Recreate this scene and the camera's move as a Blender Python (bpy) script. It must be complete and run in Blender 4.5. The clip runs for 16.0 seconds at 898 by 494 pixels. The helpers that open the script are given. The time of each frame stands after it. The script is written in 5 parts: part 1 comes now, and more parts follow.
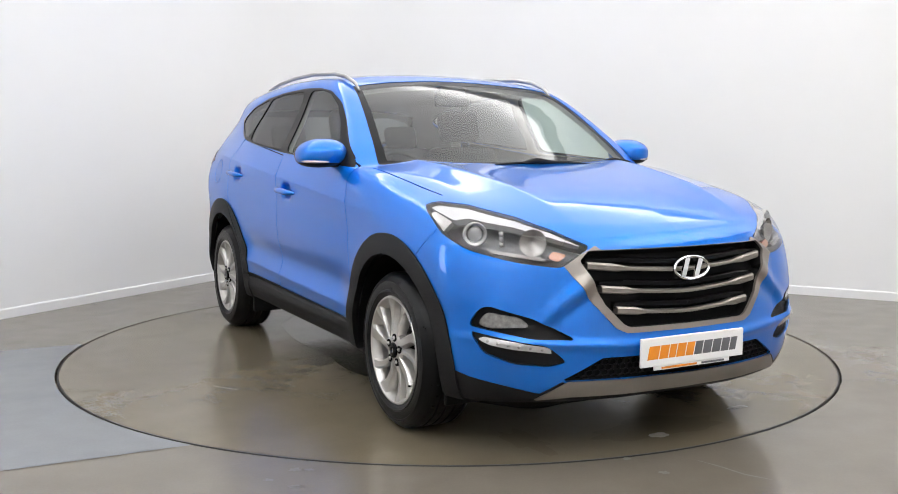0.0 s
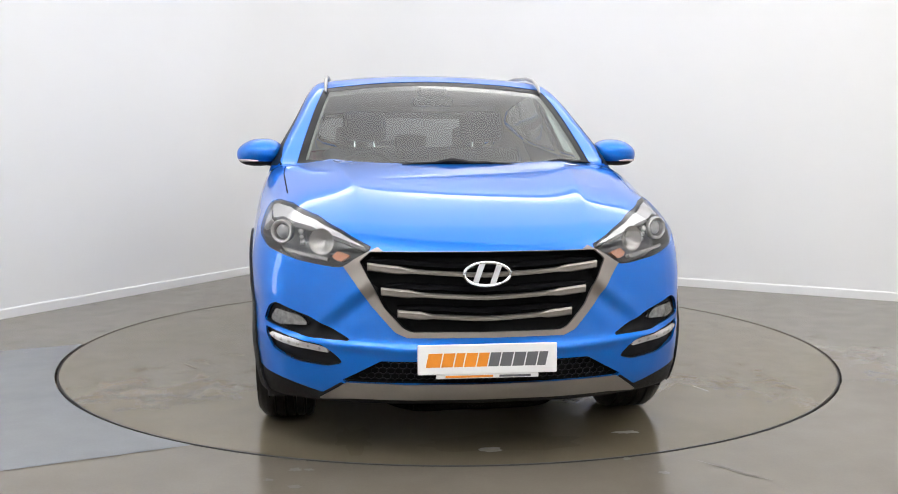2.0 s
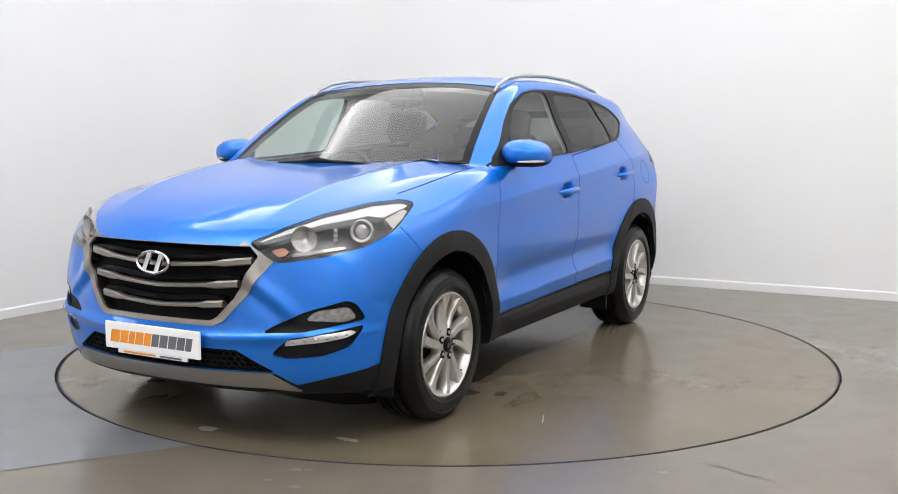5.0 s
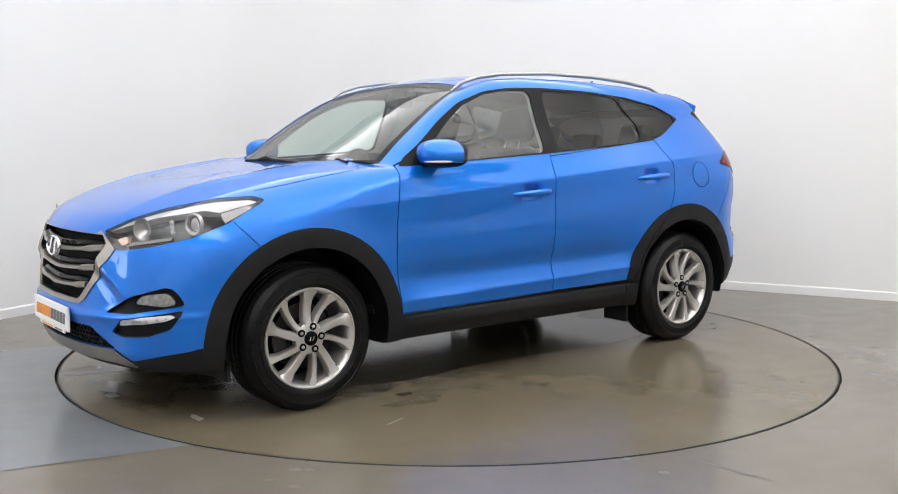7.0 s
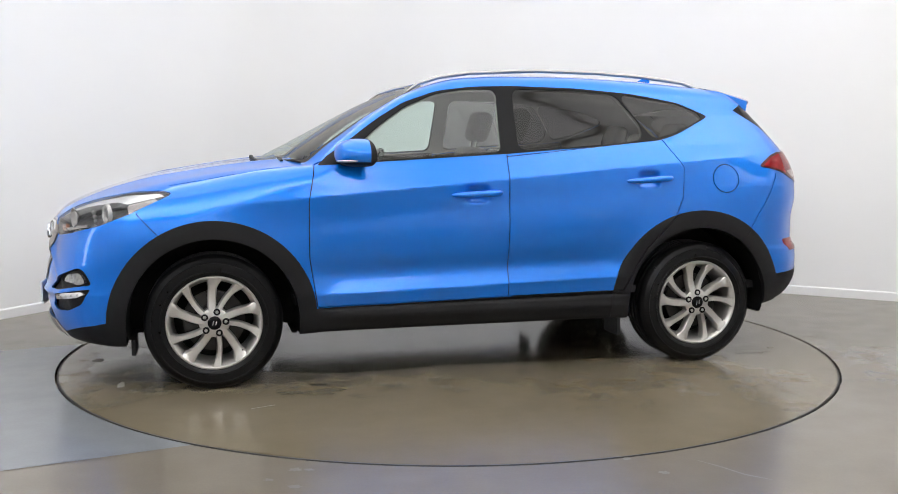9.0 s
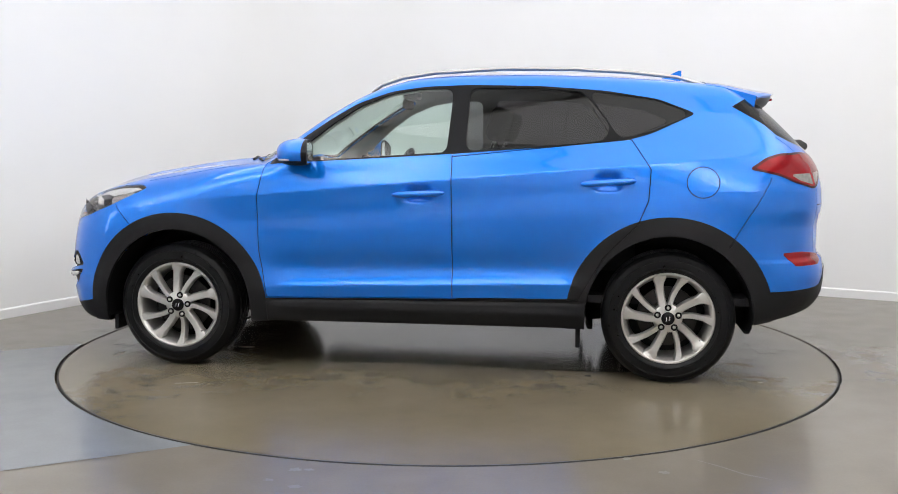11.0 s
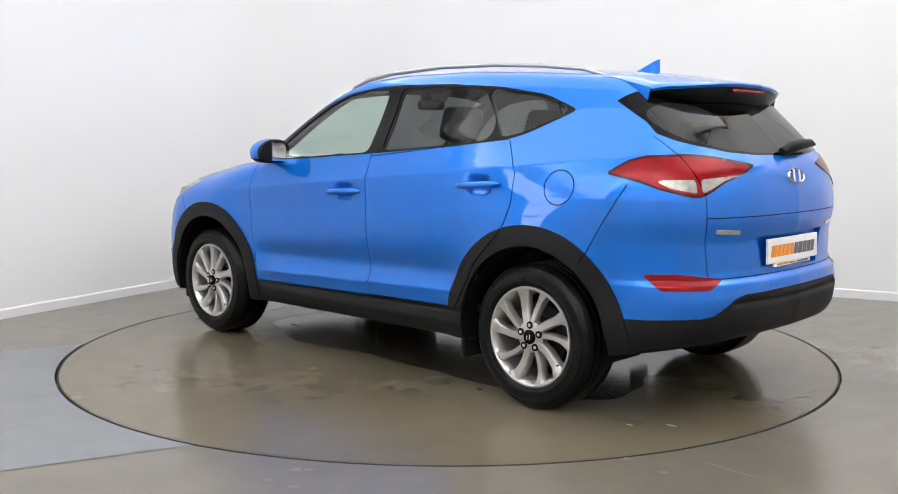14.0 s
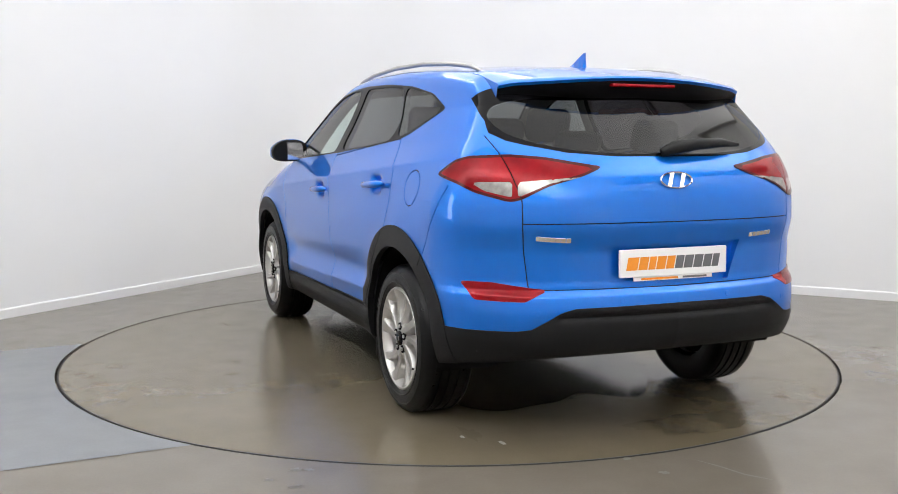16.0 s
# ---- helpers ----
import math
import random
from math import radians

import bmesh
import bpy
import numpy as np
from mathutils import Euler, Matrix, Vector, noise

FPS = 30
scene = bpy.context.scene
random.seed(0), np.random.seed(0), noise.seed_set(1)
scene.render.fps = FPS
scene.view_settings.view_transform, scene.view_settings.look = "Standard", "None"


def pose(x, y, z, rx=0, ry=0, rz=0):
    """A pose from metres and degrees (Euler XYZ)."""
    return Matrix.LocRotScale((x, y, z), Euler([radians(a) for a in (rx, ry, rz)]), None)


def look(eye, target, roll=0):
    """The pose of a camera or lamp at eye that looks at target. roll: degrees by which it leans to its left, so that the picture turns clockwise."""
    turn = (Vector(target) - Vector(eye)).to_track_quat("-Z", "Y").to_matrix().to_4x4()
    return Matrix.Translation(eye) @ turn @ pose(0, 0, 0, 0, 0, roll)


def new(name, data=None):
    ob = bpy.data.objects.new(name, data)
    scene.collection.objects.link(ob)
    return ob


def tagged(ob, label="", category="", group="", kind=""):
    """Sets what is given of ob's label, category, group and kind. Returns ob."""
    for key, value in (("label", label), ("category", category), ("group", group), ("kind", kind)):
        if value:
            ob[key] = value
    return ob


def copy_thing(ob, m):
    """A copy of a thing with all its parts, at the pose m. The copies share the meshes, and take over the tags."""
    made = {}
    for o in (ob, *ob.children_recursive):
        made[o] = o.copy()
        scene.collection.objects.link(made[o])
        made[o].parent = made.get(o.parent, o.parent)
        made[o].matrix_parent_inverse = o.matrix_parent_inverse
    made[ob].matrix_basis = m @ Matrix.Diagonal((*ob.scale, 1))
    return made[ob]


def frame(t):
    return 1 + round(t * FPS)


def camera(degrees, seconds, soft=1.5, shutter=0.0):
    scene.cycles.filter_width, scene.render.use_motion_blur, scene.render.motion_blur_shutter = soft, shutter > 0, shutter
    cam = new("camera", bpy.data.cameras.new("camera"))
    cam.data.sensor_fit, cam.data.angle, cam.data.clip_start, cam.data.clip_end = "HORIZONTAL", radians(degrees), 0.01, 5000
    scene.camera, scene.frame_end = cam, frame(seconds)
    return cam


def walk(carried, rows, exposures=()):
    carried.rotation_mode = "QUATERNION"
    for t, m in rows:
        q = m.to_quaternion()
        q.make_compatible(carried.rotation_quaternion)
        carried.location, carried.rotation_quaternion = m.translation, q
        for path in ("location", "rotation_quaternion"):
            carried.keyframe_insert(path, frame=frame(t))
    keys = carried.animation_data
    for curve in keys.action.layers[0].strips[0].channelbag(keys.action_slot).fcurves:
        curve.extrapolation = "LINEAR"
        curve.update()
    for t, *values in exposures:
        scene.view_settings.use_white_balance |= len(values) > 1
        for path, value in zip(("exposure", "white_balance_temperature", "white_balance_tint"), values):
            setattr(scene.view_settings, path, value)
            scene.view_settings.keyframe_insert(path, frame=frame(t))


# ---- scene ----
# World: turntable centre at the origin, floor at z = 0. Car space: x ahead, y to its left, z up.
cam = camera(49.74, 16.0, soft=0.95)
EYE = (0.0, -5.881, 1.249)
CAM_POSE = pose(*EYE, 90 - 6.212, 0, -0.025) @ pose(0, 0, 0, 0, 0, 0.104)
walk(cam, [(0.0, CAM_POSE), (16.0, CAM_POSE)])

world = bpy.data.worlds.new("world")
scene.world = world
world.use_nodes = True
world.node_tree.nodes["Background"].inputs[0].default_value = (0.8, 0.85, 0.9, 1)
world.node_tree.nodes["Background"].inputs[1].default_value = 0.05
scene.view_settings.exposure = 0.0


# ---------------------------------------------------------------- materials
def material(name, color, rough=0.5, metal=0.0, coat=0.0, coat_rough=0.03, noise_scale=0.0, noise_amount=0.0,
             bump=0.0, bump_scale=200.0, emission=None, strength=0.0, transmission=0.0, ior=1.45, alpha=1.0, rough_amount=0.0, spec=0.5, edge=None):
    m = bpy.data.materials.new(name)
    m.use_nodes = True
    nt = m.node_tree
    b = nt.nodes["Principled BSDF"]
    b.inputs["Base Color"].default_value = (*color, 1)
    b.inputs["Roughness"].default_value = rough
    b.inputs["Metallic"].default_value = metal
    b.inputs["Coat Weight"].default_value = coat
    b.inputs["Coat Roughness"].default_value = coat_rough
    b.inputs["Transmission Weight"].default_value = transmission
    b.inputs["IOR"].default_value = ior
    b.inputs["Alpha"].default_value = alpha
    b.inputs["Specular IOR Level"].default_value = spec
    if edge:
        b.inputs["Specular Tint"].default_value = (*edge, 1)
    if emission:
        b.inputs["Emission Color"].default_value = (*emission, 1)
        b.inputs["Emission Strength"].default_value = strength
    tc = nt.nodes.new("ShaderNodeTexCoord")
    if noise_amount or rough_amount:
        n = nt.nodes.new("ShaderNodeTexNoise")
        n.inputs["Scale"].default_value = noise_scale
        n.inputs["Detail"].default_value = 6
        nt.links.new(tc.outputs["Object"], n.inputs["Vector"])
        if noise_amount:
            mix = nt.nodes.new("ShaderNodeMix")
            mix.data_type = "RGBA"
            mix.inputs["A"].default_value = (*[c * (1 - noise_amount) for c in color], 1)
            mix.inputs["B"].default_value = (*[min(1, c * (1 + noise_amount)) for c in color], 1)
            nt.links.new(n.outputs["Fac"], mix.inputs["Factor"])
            nt.links.new(mix.outputs["Result"], b.inputs["Base Color"])
        if rough_amount:
            mr = nt.nodes.new("ShaderNodeMapRange")
            mr.inputs["To Min"].default_value = max(0.02, rough - rough_amount)
            mr.inputs["To Max"].default_value = rough + rough_amount
            nt.links.new(n.outputs["Fac"], mr.inputs["Value"])
            nt.links.new(mr.outputs["Result"], b.inputs["Roughness"])
    if bump:
        n2 = nt.nodes.new("ShaderNodeTexNoise")
        n2.inputs["Scale"].default_value = bump_scale
        n2.inputs["Detail"].default_value = 3
        bp = nt.nodes.new("ShaderNodeBump")
        bp.inputs["Strength"].default_value = bump
        bp.inputs["Distance"].default_value = 0.002
        nt.links.new(tc.outputs["Object"], n2.inputs["Vector"])
        nt.links.new(n2.outputs["Fac"], bp.inputs["Height"])
        nt.links.new(bp.outputs["Normal"], b.inputs["Normal"])
    return m


PAINT = material("blue_paint", (0.002, 0.155, 0.64), 0.33, 0.55, coat=1.0, coat_rough=0.015, noise_scale=900, noise_amount=0.12, spec=0.15, edge=(0.30, 0.55, 1.0))
CLAD = material("black_plastic", (0.0075, 0.0075, 0.0085), 0.55, spec=0.25, bump=0.25, bump_scale=900, noise_scale=60, noise_amount=0.15)
GLOSS_BLACK = material("gloss_black", (0.004, 0.004, 0.005), 0.12, spec=0.12)
MATTE_BLACK = material("matte_black", (0.006, 0.006, 0.0065), 0.7, spec=0.12, noise_scale=40, noise_amount=0.2)
RUBBER = material("tyre_rubber", (0.004, 0.004, 0.0045), 0.32, spec=0.22, bump=0.3, bump_scale=300, noise_scale=30, noise_amount=0.25, rough_amount=0.12)
ALLOY = material("silver_alloy", (0.50, 0.485, 0.465), 0.28, 0.75, noise_scale=60, noise_amount=0.06)
DARK_ALLOY = material("dark_steel", (0.035, 0.033, 0.031), 0.5, 0.6, noise_scale=25, noise_amount=0.3)
CHROME = material("chrome", (0.82, 0.83, 0.85), 0.08, 1.0)
SATIN = material("satin_silver_trim", (0.30, 0.275, 0.25), 0.32, 0.8, noise_scale=80, noise_amount=0.05)
RAIL = material("silver_rail", (0.40, 0.39, 0.38), 0.3, 0.8, noise_scale=80, noise_amount=0.05)
FABRIC = material("seat_cloth", (0.022, 0.023, 0.026), 0.9, spec=0.12, bump=0.1, bump_scale=400, noise_scale=50, noise_amount=0.25)
DASH = material("dash_plastic", (0.022, 0.022, 0.024), 0.65, spec=0.25, bump=0.3, bump_scale=500, noise_scale=40, noise_amount=0.15)
LINING = material("headlining", (0.42, 0.41, 0.38), 0.9, bump=0.2, bump_scale=600, noise_scale=30, noise_amount=0.05)
PLATE = material("plate_white", (0.82, 0.82, 0.82), 0.35, noise_scale=20, noise_amount=0.03)
ORANGE = material("print_orange", (0.80, 0.27, 0.02), 0.5, noise_scale=60, noise_amount=0.08)
GREY_PRINT = material("print_grey", (0.13, 0.13, 0.14), 0.5, noise_scale=60, noise_amount=0.08)
RED_LENS = material("red_lens", (0.235, 0.001, 0.005), 0.16, 0.25, noise_scale=16, noise_amount=0.45, spec=0.35)
RED_EDGE = material("red_lens_border", (0.05, 0.001, 0.002), 0.12, noise_scale=20, noise_amount=0.2, spec=0.35)
CLEAR_LENS = material("clear_lens_reflector", (0.30, 0.285, 0.27), 0.18, 0.5, coat=0.6, noise_scale=45, noise_amount=0.5)
FOG_LENS = material("fog_lamp_lens", (0.30, 0.30, 0.30), 0.12, 0.6, coat=1.0, noise_scale=55, noise_amount=0.75)
AMBER = material("amber_lens", (0.42, 0.17, 0.09), 0.2, coat=1.0, noise_scale=40, noise_amount=0.2)
DRL_LENS = material("running_light_lens", (0.52, 0.52, 0.53), 0.15, 0.2, coat=0.6, noise_scale=60, noise_amount=0.2)
LAMP_SILVER = material("lamp_reflector", (0.52, 0.52, 0.52), 0.22, 0.45, noise_scale=30, noise_amount=0.1)
LAMP_GREY = material("lamp_housing", (0.05, 0.05, 0.052), 0.3, 0.3, noise_scale=30, noise_amount=0.2)


def glass_material(name, tint, clear):
    """Thin car glass: a sheet that lets tinted light straight through and reflects by angle."""
    m = bpy.data.materials.new(name)
    m.use_nodes = True
    nt = m.node_tree
    nt.nodes.remove(nt.nodes["Principled BSDF"])
    out = nt.nodes["Material Output"]
    tr = nt.nodes.new("ShaderNodeBsdfTransparent")
    tr.inputs["Color"].default_value = (*tint, 1)
    gl = nt.nodes.new("ShaderNodeBsdfGlossy")
    gl.inputs["Roughness"].default_value = 0.02
    # the same gloss from both faces: a base share, rising steeply towards grazing angles
    lw = nt.nodes.new("ShaderNodeLayerWeight")
    lw.inputs["Blend"].default_value = 0.5
    steep = nt.nodes.new("ShaderNodeMath")
    steep.operation = "POWER"
    steep.inputs[1].default_value = 4.0
    fr = nt.nodes.new("ShaderNodeMath")
    fr.operation = "MULTIPLY_ADD"
    fr.inputs[1].default_value, fr.inputs[2].default_value = 0.62, clear
    nt.links.new(lw.outputs["Facing"], steep.inputs[0])
    nt.links.new(steep.outputs[0], fr.inputs[0])
    mix = nt.nodes.new("ShaderNodeMixShader")
    nt.links.new(fr.outputs[0], mix.inputs[0])
    nt.links.new(tr.outputs[0], mix.inputs[1])
    nt.links.new(gl.outputs[0], mix.inputs[2])
    nt.links.new(mix.outputs[0], out.inputs["Surface"])
    return m


GLASS = glass_material("window_glass", (0.74, 0.84, 0.80), 0.075)
PRIVACY = glass_material("privacy_glass", (0.17, 0.165, 0.17), 0.032)
LENS = glass_material("lamp_glass", (0.95, 0.95, 0.96), 0.05)


def floor_material(name, base, tone):
    """Sealed concrete: broad clouds, small stains, fine grain and an uneven sheen."""
    m = bpy.data.materials.new(name)
    m.use_nodes = True
    nt = m.node_tree
    b = nt.nodes["Principled BSDF"]
    tc = nt.nodes.new("ShaderNodeTexCoord")
    layers = []
    for scale, detail in ((0.7, 4), (6.0, 6), (90.0, 2)):
        n = nt.nodes.new("ShaderNodeTexNoise")
        n.inputs["Scale"].default_value = scale
        n.inputs["Detail"].default_value = detail
        nt.links.new(tc.outputs["Object"], n.inputs["Vector"])
        layers.append(n)
    ramp = nt.nodes.new("ShaderNodeMix")
    ramp.data_type = "RGBA"
    ramp.inputs["A"].default_value = (*base, 1)
    ramp.inputs["B"].default_value = (*tone, 1)
    mr = nt.nodes.new("ShaderNodeMapRange")
    mr.inputs["From Min"].default_value, mr.inputs["From Max"].default_value = 0.35, 0.65
    nt.links.new(layers[0].outputs["Fac"], mr.inputs["Value"])
    nt.links.new(mr.outputs["Result"], ramp.inputs["Factor"])
    last = ramp.outputs["Result"]
    for n, low in ((layers[1], 0.92), (layers[2], 0.95)):
        mm = nt.nodes.new("ShaderNodeMapRange")
        mm.inputs["To Min"].default_value, mm.inputs["To Max"].default_value = low, 2 - low
        nt.links.new(n.outputs["Fac"], mm.inputs["Value"])
        mul = nt.nodes.new("ShaderNodeVectorMath")
        mul.operation = "SCALE"
        nt.links.new(last, mul.inputs[0])
        nt.links.new(mm.outputs["Result"], mul.inputs["Scale"])
        last = mul.outputs["Vector"]
    nt.links.new(last, b.inputs["Base Color"])
    rr = nt.nodes.new("ShaderNodeMapRange")
    rr.inputs["To Min"].default_value, rr.inputs["To Max"].default_value = 0.15, 0.29
    nt.links.new(layers[1].outputs["Fac"], rr.inputs["Value"])
    nt.links.new(rr.outputs["Result"], b.inputs["Roughness"])
    bp = nt.nodes.new("ShaderNodeBump")
    bp.inputs["Strength"].default_value, bp.inputs["Distance"].default_value = 0.08, 0.002
    nt.links.new(layers[2].outputs["Fac"], bp.inputs["Height"])
    nt.links.new(bp.outputs["Normal"], b.inputs["Normal"])
    return m


FLOOR = floor_material("sealed_concrete", (0.142, 0.124, 0.100), (0.168, 0.148, 0.123))
TABLE = floor_material("turntable_concrete", (0.126, 0.104, 0.067), (0.158, 0.133, 0.093))
BLUE_FLOOR = floor_material("blue_grey_floor_paint", (0.150, 0.158, 0.170), (0.172, 0.180, 0.192))
WALL = material("white_wall_paint", (0.80, 0.80, 0.80), 0.6, noise_scale=1.3, noise_amount=0.02, bump=0.05, bump_scale=150)
FLOOR_MARK = material("floor_mark", (0.085, 0.074, 0.060), 0.55, spec=0.3, noise_scale=50, noise_amount=0.3)
# wet film's base colour is darkened to carry shade under the car
WET_SHADE = floor_material("wet_shaded_concrete", (0.060, 0.050, 0.035), (0.084, 0.070, 0.049))
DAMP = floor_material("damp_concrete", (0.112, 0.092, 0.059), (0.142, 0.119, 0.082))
for damp, gloss, smooth in ((WET_SHADE, 0.25, 0.08), (DAMP, 0.46, 0.13)):
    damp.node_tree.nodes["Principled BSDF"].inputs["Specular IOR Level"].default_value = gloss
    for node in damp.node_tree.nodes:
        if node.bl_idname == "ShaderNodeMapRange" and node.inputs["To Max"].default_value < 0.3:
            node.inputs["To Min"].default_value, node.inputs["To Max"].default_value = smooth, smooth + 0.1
OIL = material("oil_stain", (0.055, 0.046, 0.034), 0.18, noise_scale=40, noise_amount=0.3)
SCUFF = material("pale_scuff", (0.22, 0.20, 0.17), 0.5, spec=0.3, noise_scale=40, noise_amount=0.3)
SKIRT = material("white_skirting", (0.78, 0.78, 0.78), 0.4, noise_scale=5, noise_amount=0.02)
CEILING = material("ceiling_paint", (0.75, 0.75, 0.75), 0.8, noise_scale=2, noise_amount=0.02)


# ---------------------------------------------------------------- mesh helpers
def mesh_object(name, verts, faces, mat, parent=None, label="", smooth=True, normals=None):
    me = bpy.data.meshes.new(name)
    me.from_pydata([tuple(map(float, v)) for v in verts], [], [tuple(map(int, f)) for f in faces])
    me.materials.append(mat)
    if smooth:
        me.polygons.foreach_set("use_smooth", [True] * len(me.polygons))
    me.update()
    if normals is not None:
        me.normals_split_custom_set_from_vertices([tuple(map(float, n)) for n in normals])
    ob = new(name, me)
    if parent:
        ob.parent = parent
    if label:
        tagged(ob, label)
    return ob


def part(name, bm, mat, parent, label="", smooth=False):
    me = bpy.data.meshes.new(name)
    bmesh.ops.recalc_face_normals(bm, faces=bm.faces)
    bm.to_mesh(me)
    bm.free()
    me.materials.append(mat)
    if smooth:
        me.polygons.foreach_set("use_smooth", [True] * len(me.polygons))
        me.set_sharp_from_angle(angle=radians(38))
    ob = new(name, me)
    ob.parent = parent
    if label:
        tagged(ob, label)
    return ob


def box(bm, lo, hi, bevel=0.0, segments=2, m=None):
    made = bmesh.ops.create_cube(bm, size=1)["verts"]
    c = [(a + b) / 2 for a, b in zip(lo, hi)]
    d = [abs(b - a) for a, b in zip(lo, hi)]
    for v in made:
        v.co = Vector([v.co[i] * d[i] + c[i] for i in range(3)])
    if bevel:
        edges = list({e for v in made for e in v.link_edges})
        r = bmesh.ops.bevel(bm, geom=edges, offset=bevel, segments=segments, affect="EDGES", profile=0.5)
        made = list({v for f in r["faces"] for v in f.verts} | {v for v in made if v.is_valid})
    if m:
        bmesh.ops.transform(bm, matrix=m, verts=made)
    return made


def lathe(bm, profile, axis_pose=None, steps=64):
    """Turns (radius, height) pairs round the z axis."""
    rings = []
    for r, h in profile:
        ring = []
        for i in range(steps):
            a = 2 * math.pi * i / steps
            p = Vector((r * math.cos(a), r * math.sin(a), h))
            ring.append(bm.verts.new(axis_pose @ p if axis_pose else p))
        rings.append(ring)
    for a, b in zip(rings, rings[1:]):
        for i in range(steps):
            j = (i + 1) % steps
            bm.faces.new((a[i], a[j], b[j], b[i]))
    return rings


def tube(bm, points, radius, sides=10, flat=1.0):
    """A round bar along the points; flat squashes it in z."""
    pts = [Vector(p) for p in points]
    rings = []
    for i, p in enumerate(pts):
        d = (pts[min(i + 1, len(pts) - 1)] - pts[max(i - 1, 0)]).normalized()
        side = d.cross(Vector((0, 0, 1)))
        side = side.normalized() if side.length > 1e-4 else Vector((1, 0, 0))
        up = side.cross(d).normalized()
        r = radius[i] if isinstance(radius, (list, tuple)) else radius
        rings.append([bm.verts.new(p + side * (r * math.cos(a)) + up * (r * flat * math.sin(a)))
                      for a in (2 * math.pi * k / sides for k in range(sides))])
    for a, b in zip(rings, rings[1:]):
        for i in range(sides):
            j = (i + 1) % sides
            bm.faces.new((a[i], a[j], b[j], b[i]))
    bm.faces.new(rings[0])
    bm.faces.new(rings[-1])


def prism(bm, outline, lo, hi, to=None):
    """A flat outline (pairs) given thickness from lo to hi; to(a, b, h) places it."""
    to = to or (lambda a, b, h: (a, b, h))
    low = [bm.verts.new(to(a, b, lo)) for a, b in outline]
    top = [bm.verts.new(to(a, b, hi)) for a, b in outline]
    n = len(outline)
    bm.faces.new(low)
    bm.faces.new(top)
    for i in range(n):
        bm.faces.new((low[i], low[(i + 1) % n], top[(i + 1) % n], top[i]))


def empty(name, label, category, m=None, group=""):
    ob = new(name)
    ob.matrix_basis = m or Matrix()
    return tagged(ob, label, category, group)


# ---------------------------------------------------------------- the room
CORNER = Vector((-1.31, 4.286, 0))
ALONG_R = Vector((0.8814, -0.4724, 0)).normalized()
ALONG_L = Vector((-ALONG_R.y * -1, -ALONG_R.x, 0)).normalized()
ROOM_U, ROOM_V, ROOM_H = 9.5, 11.5, 4.4
R_RIM = 2.248


def room_at(u, v, z=0.0):
    return CORNER + ALONG_R * u + ALONG_L * v + Vector((0, 0, z))


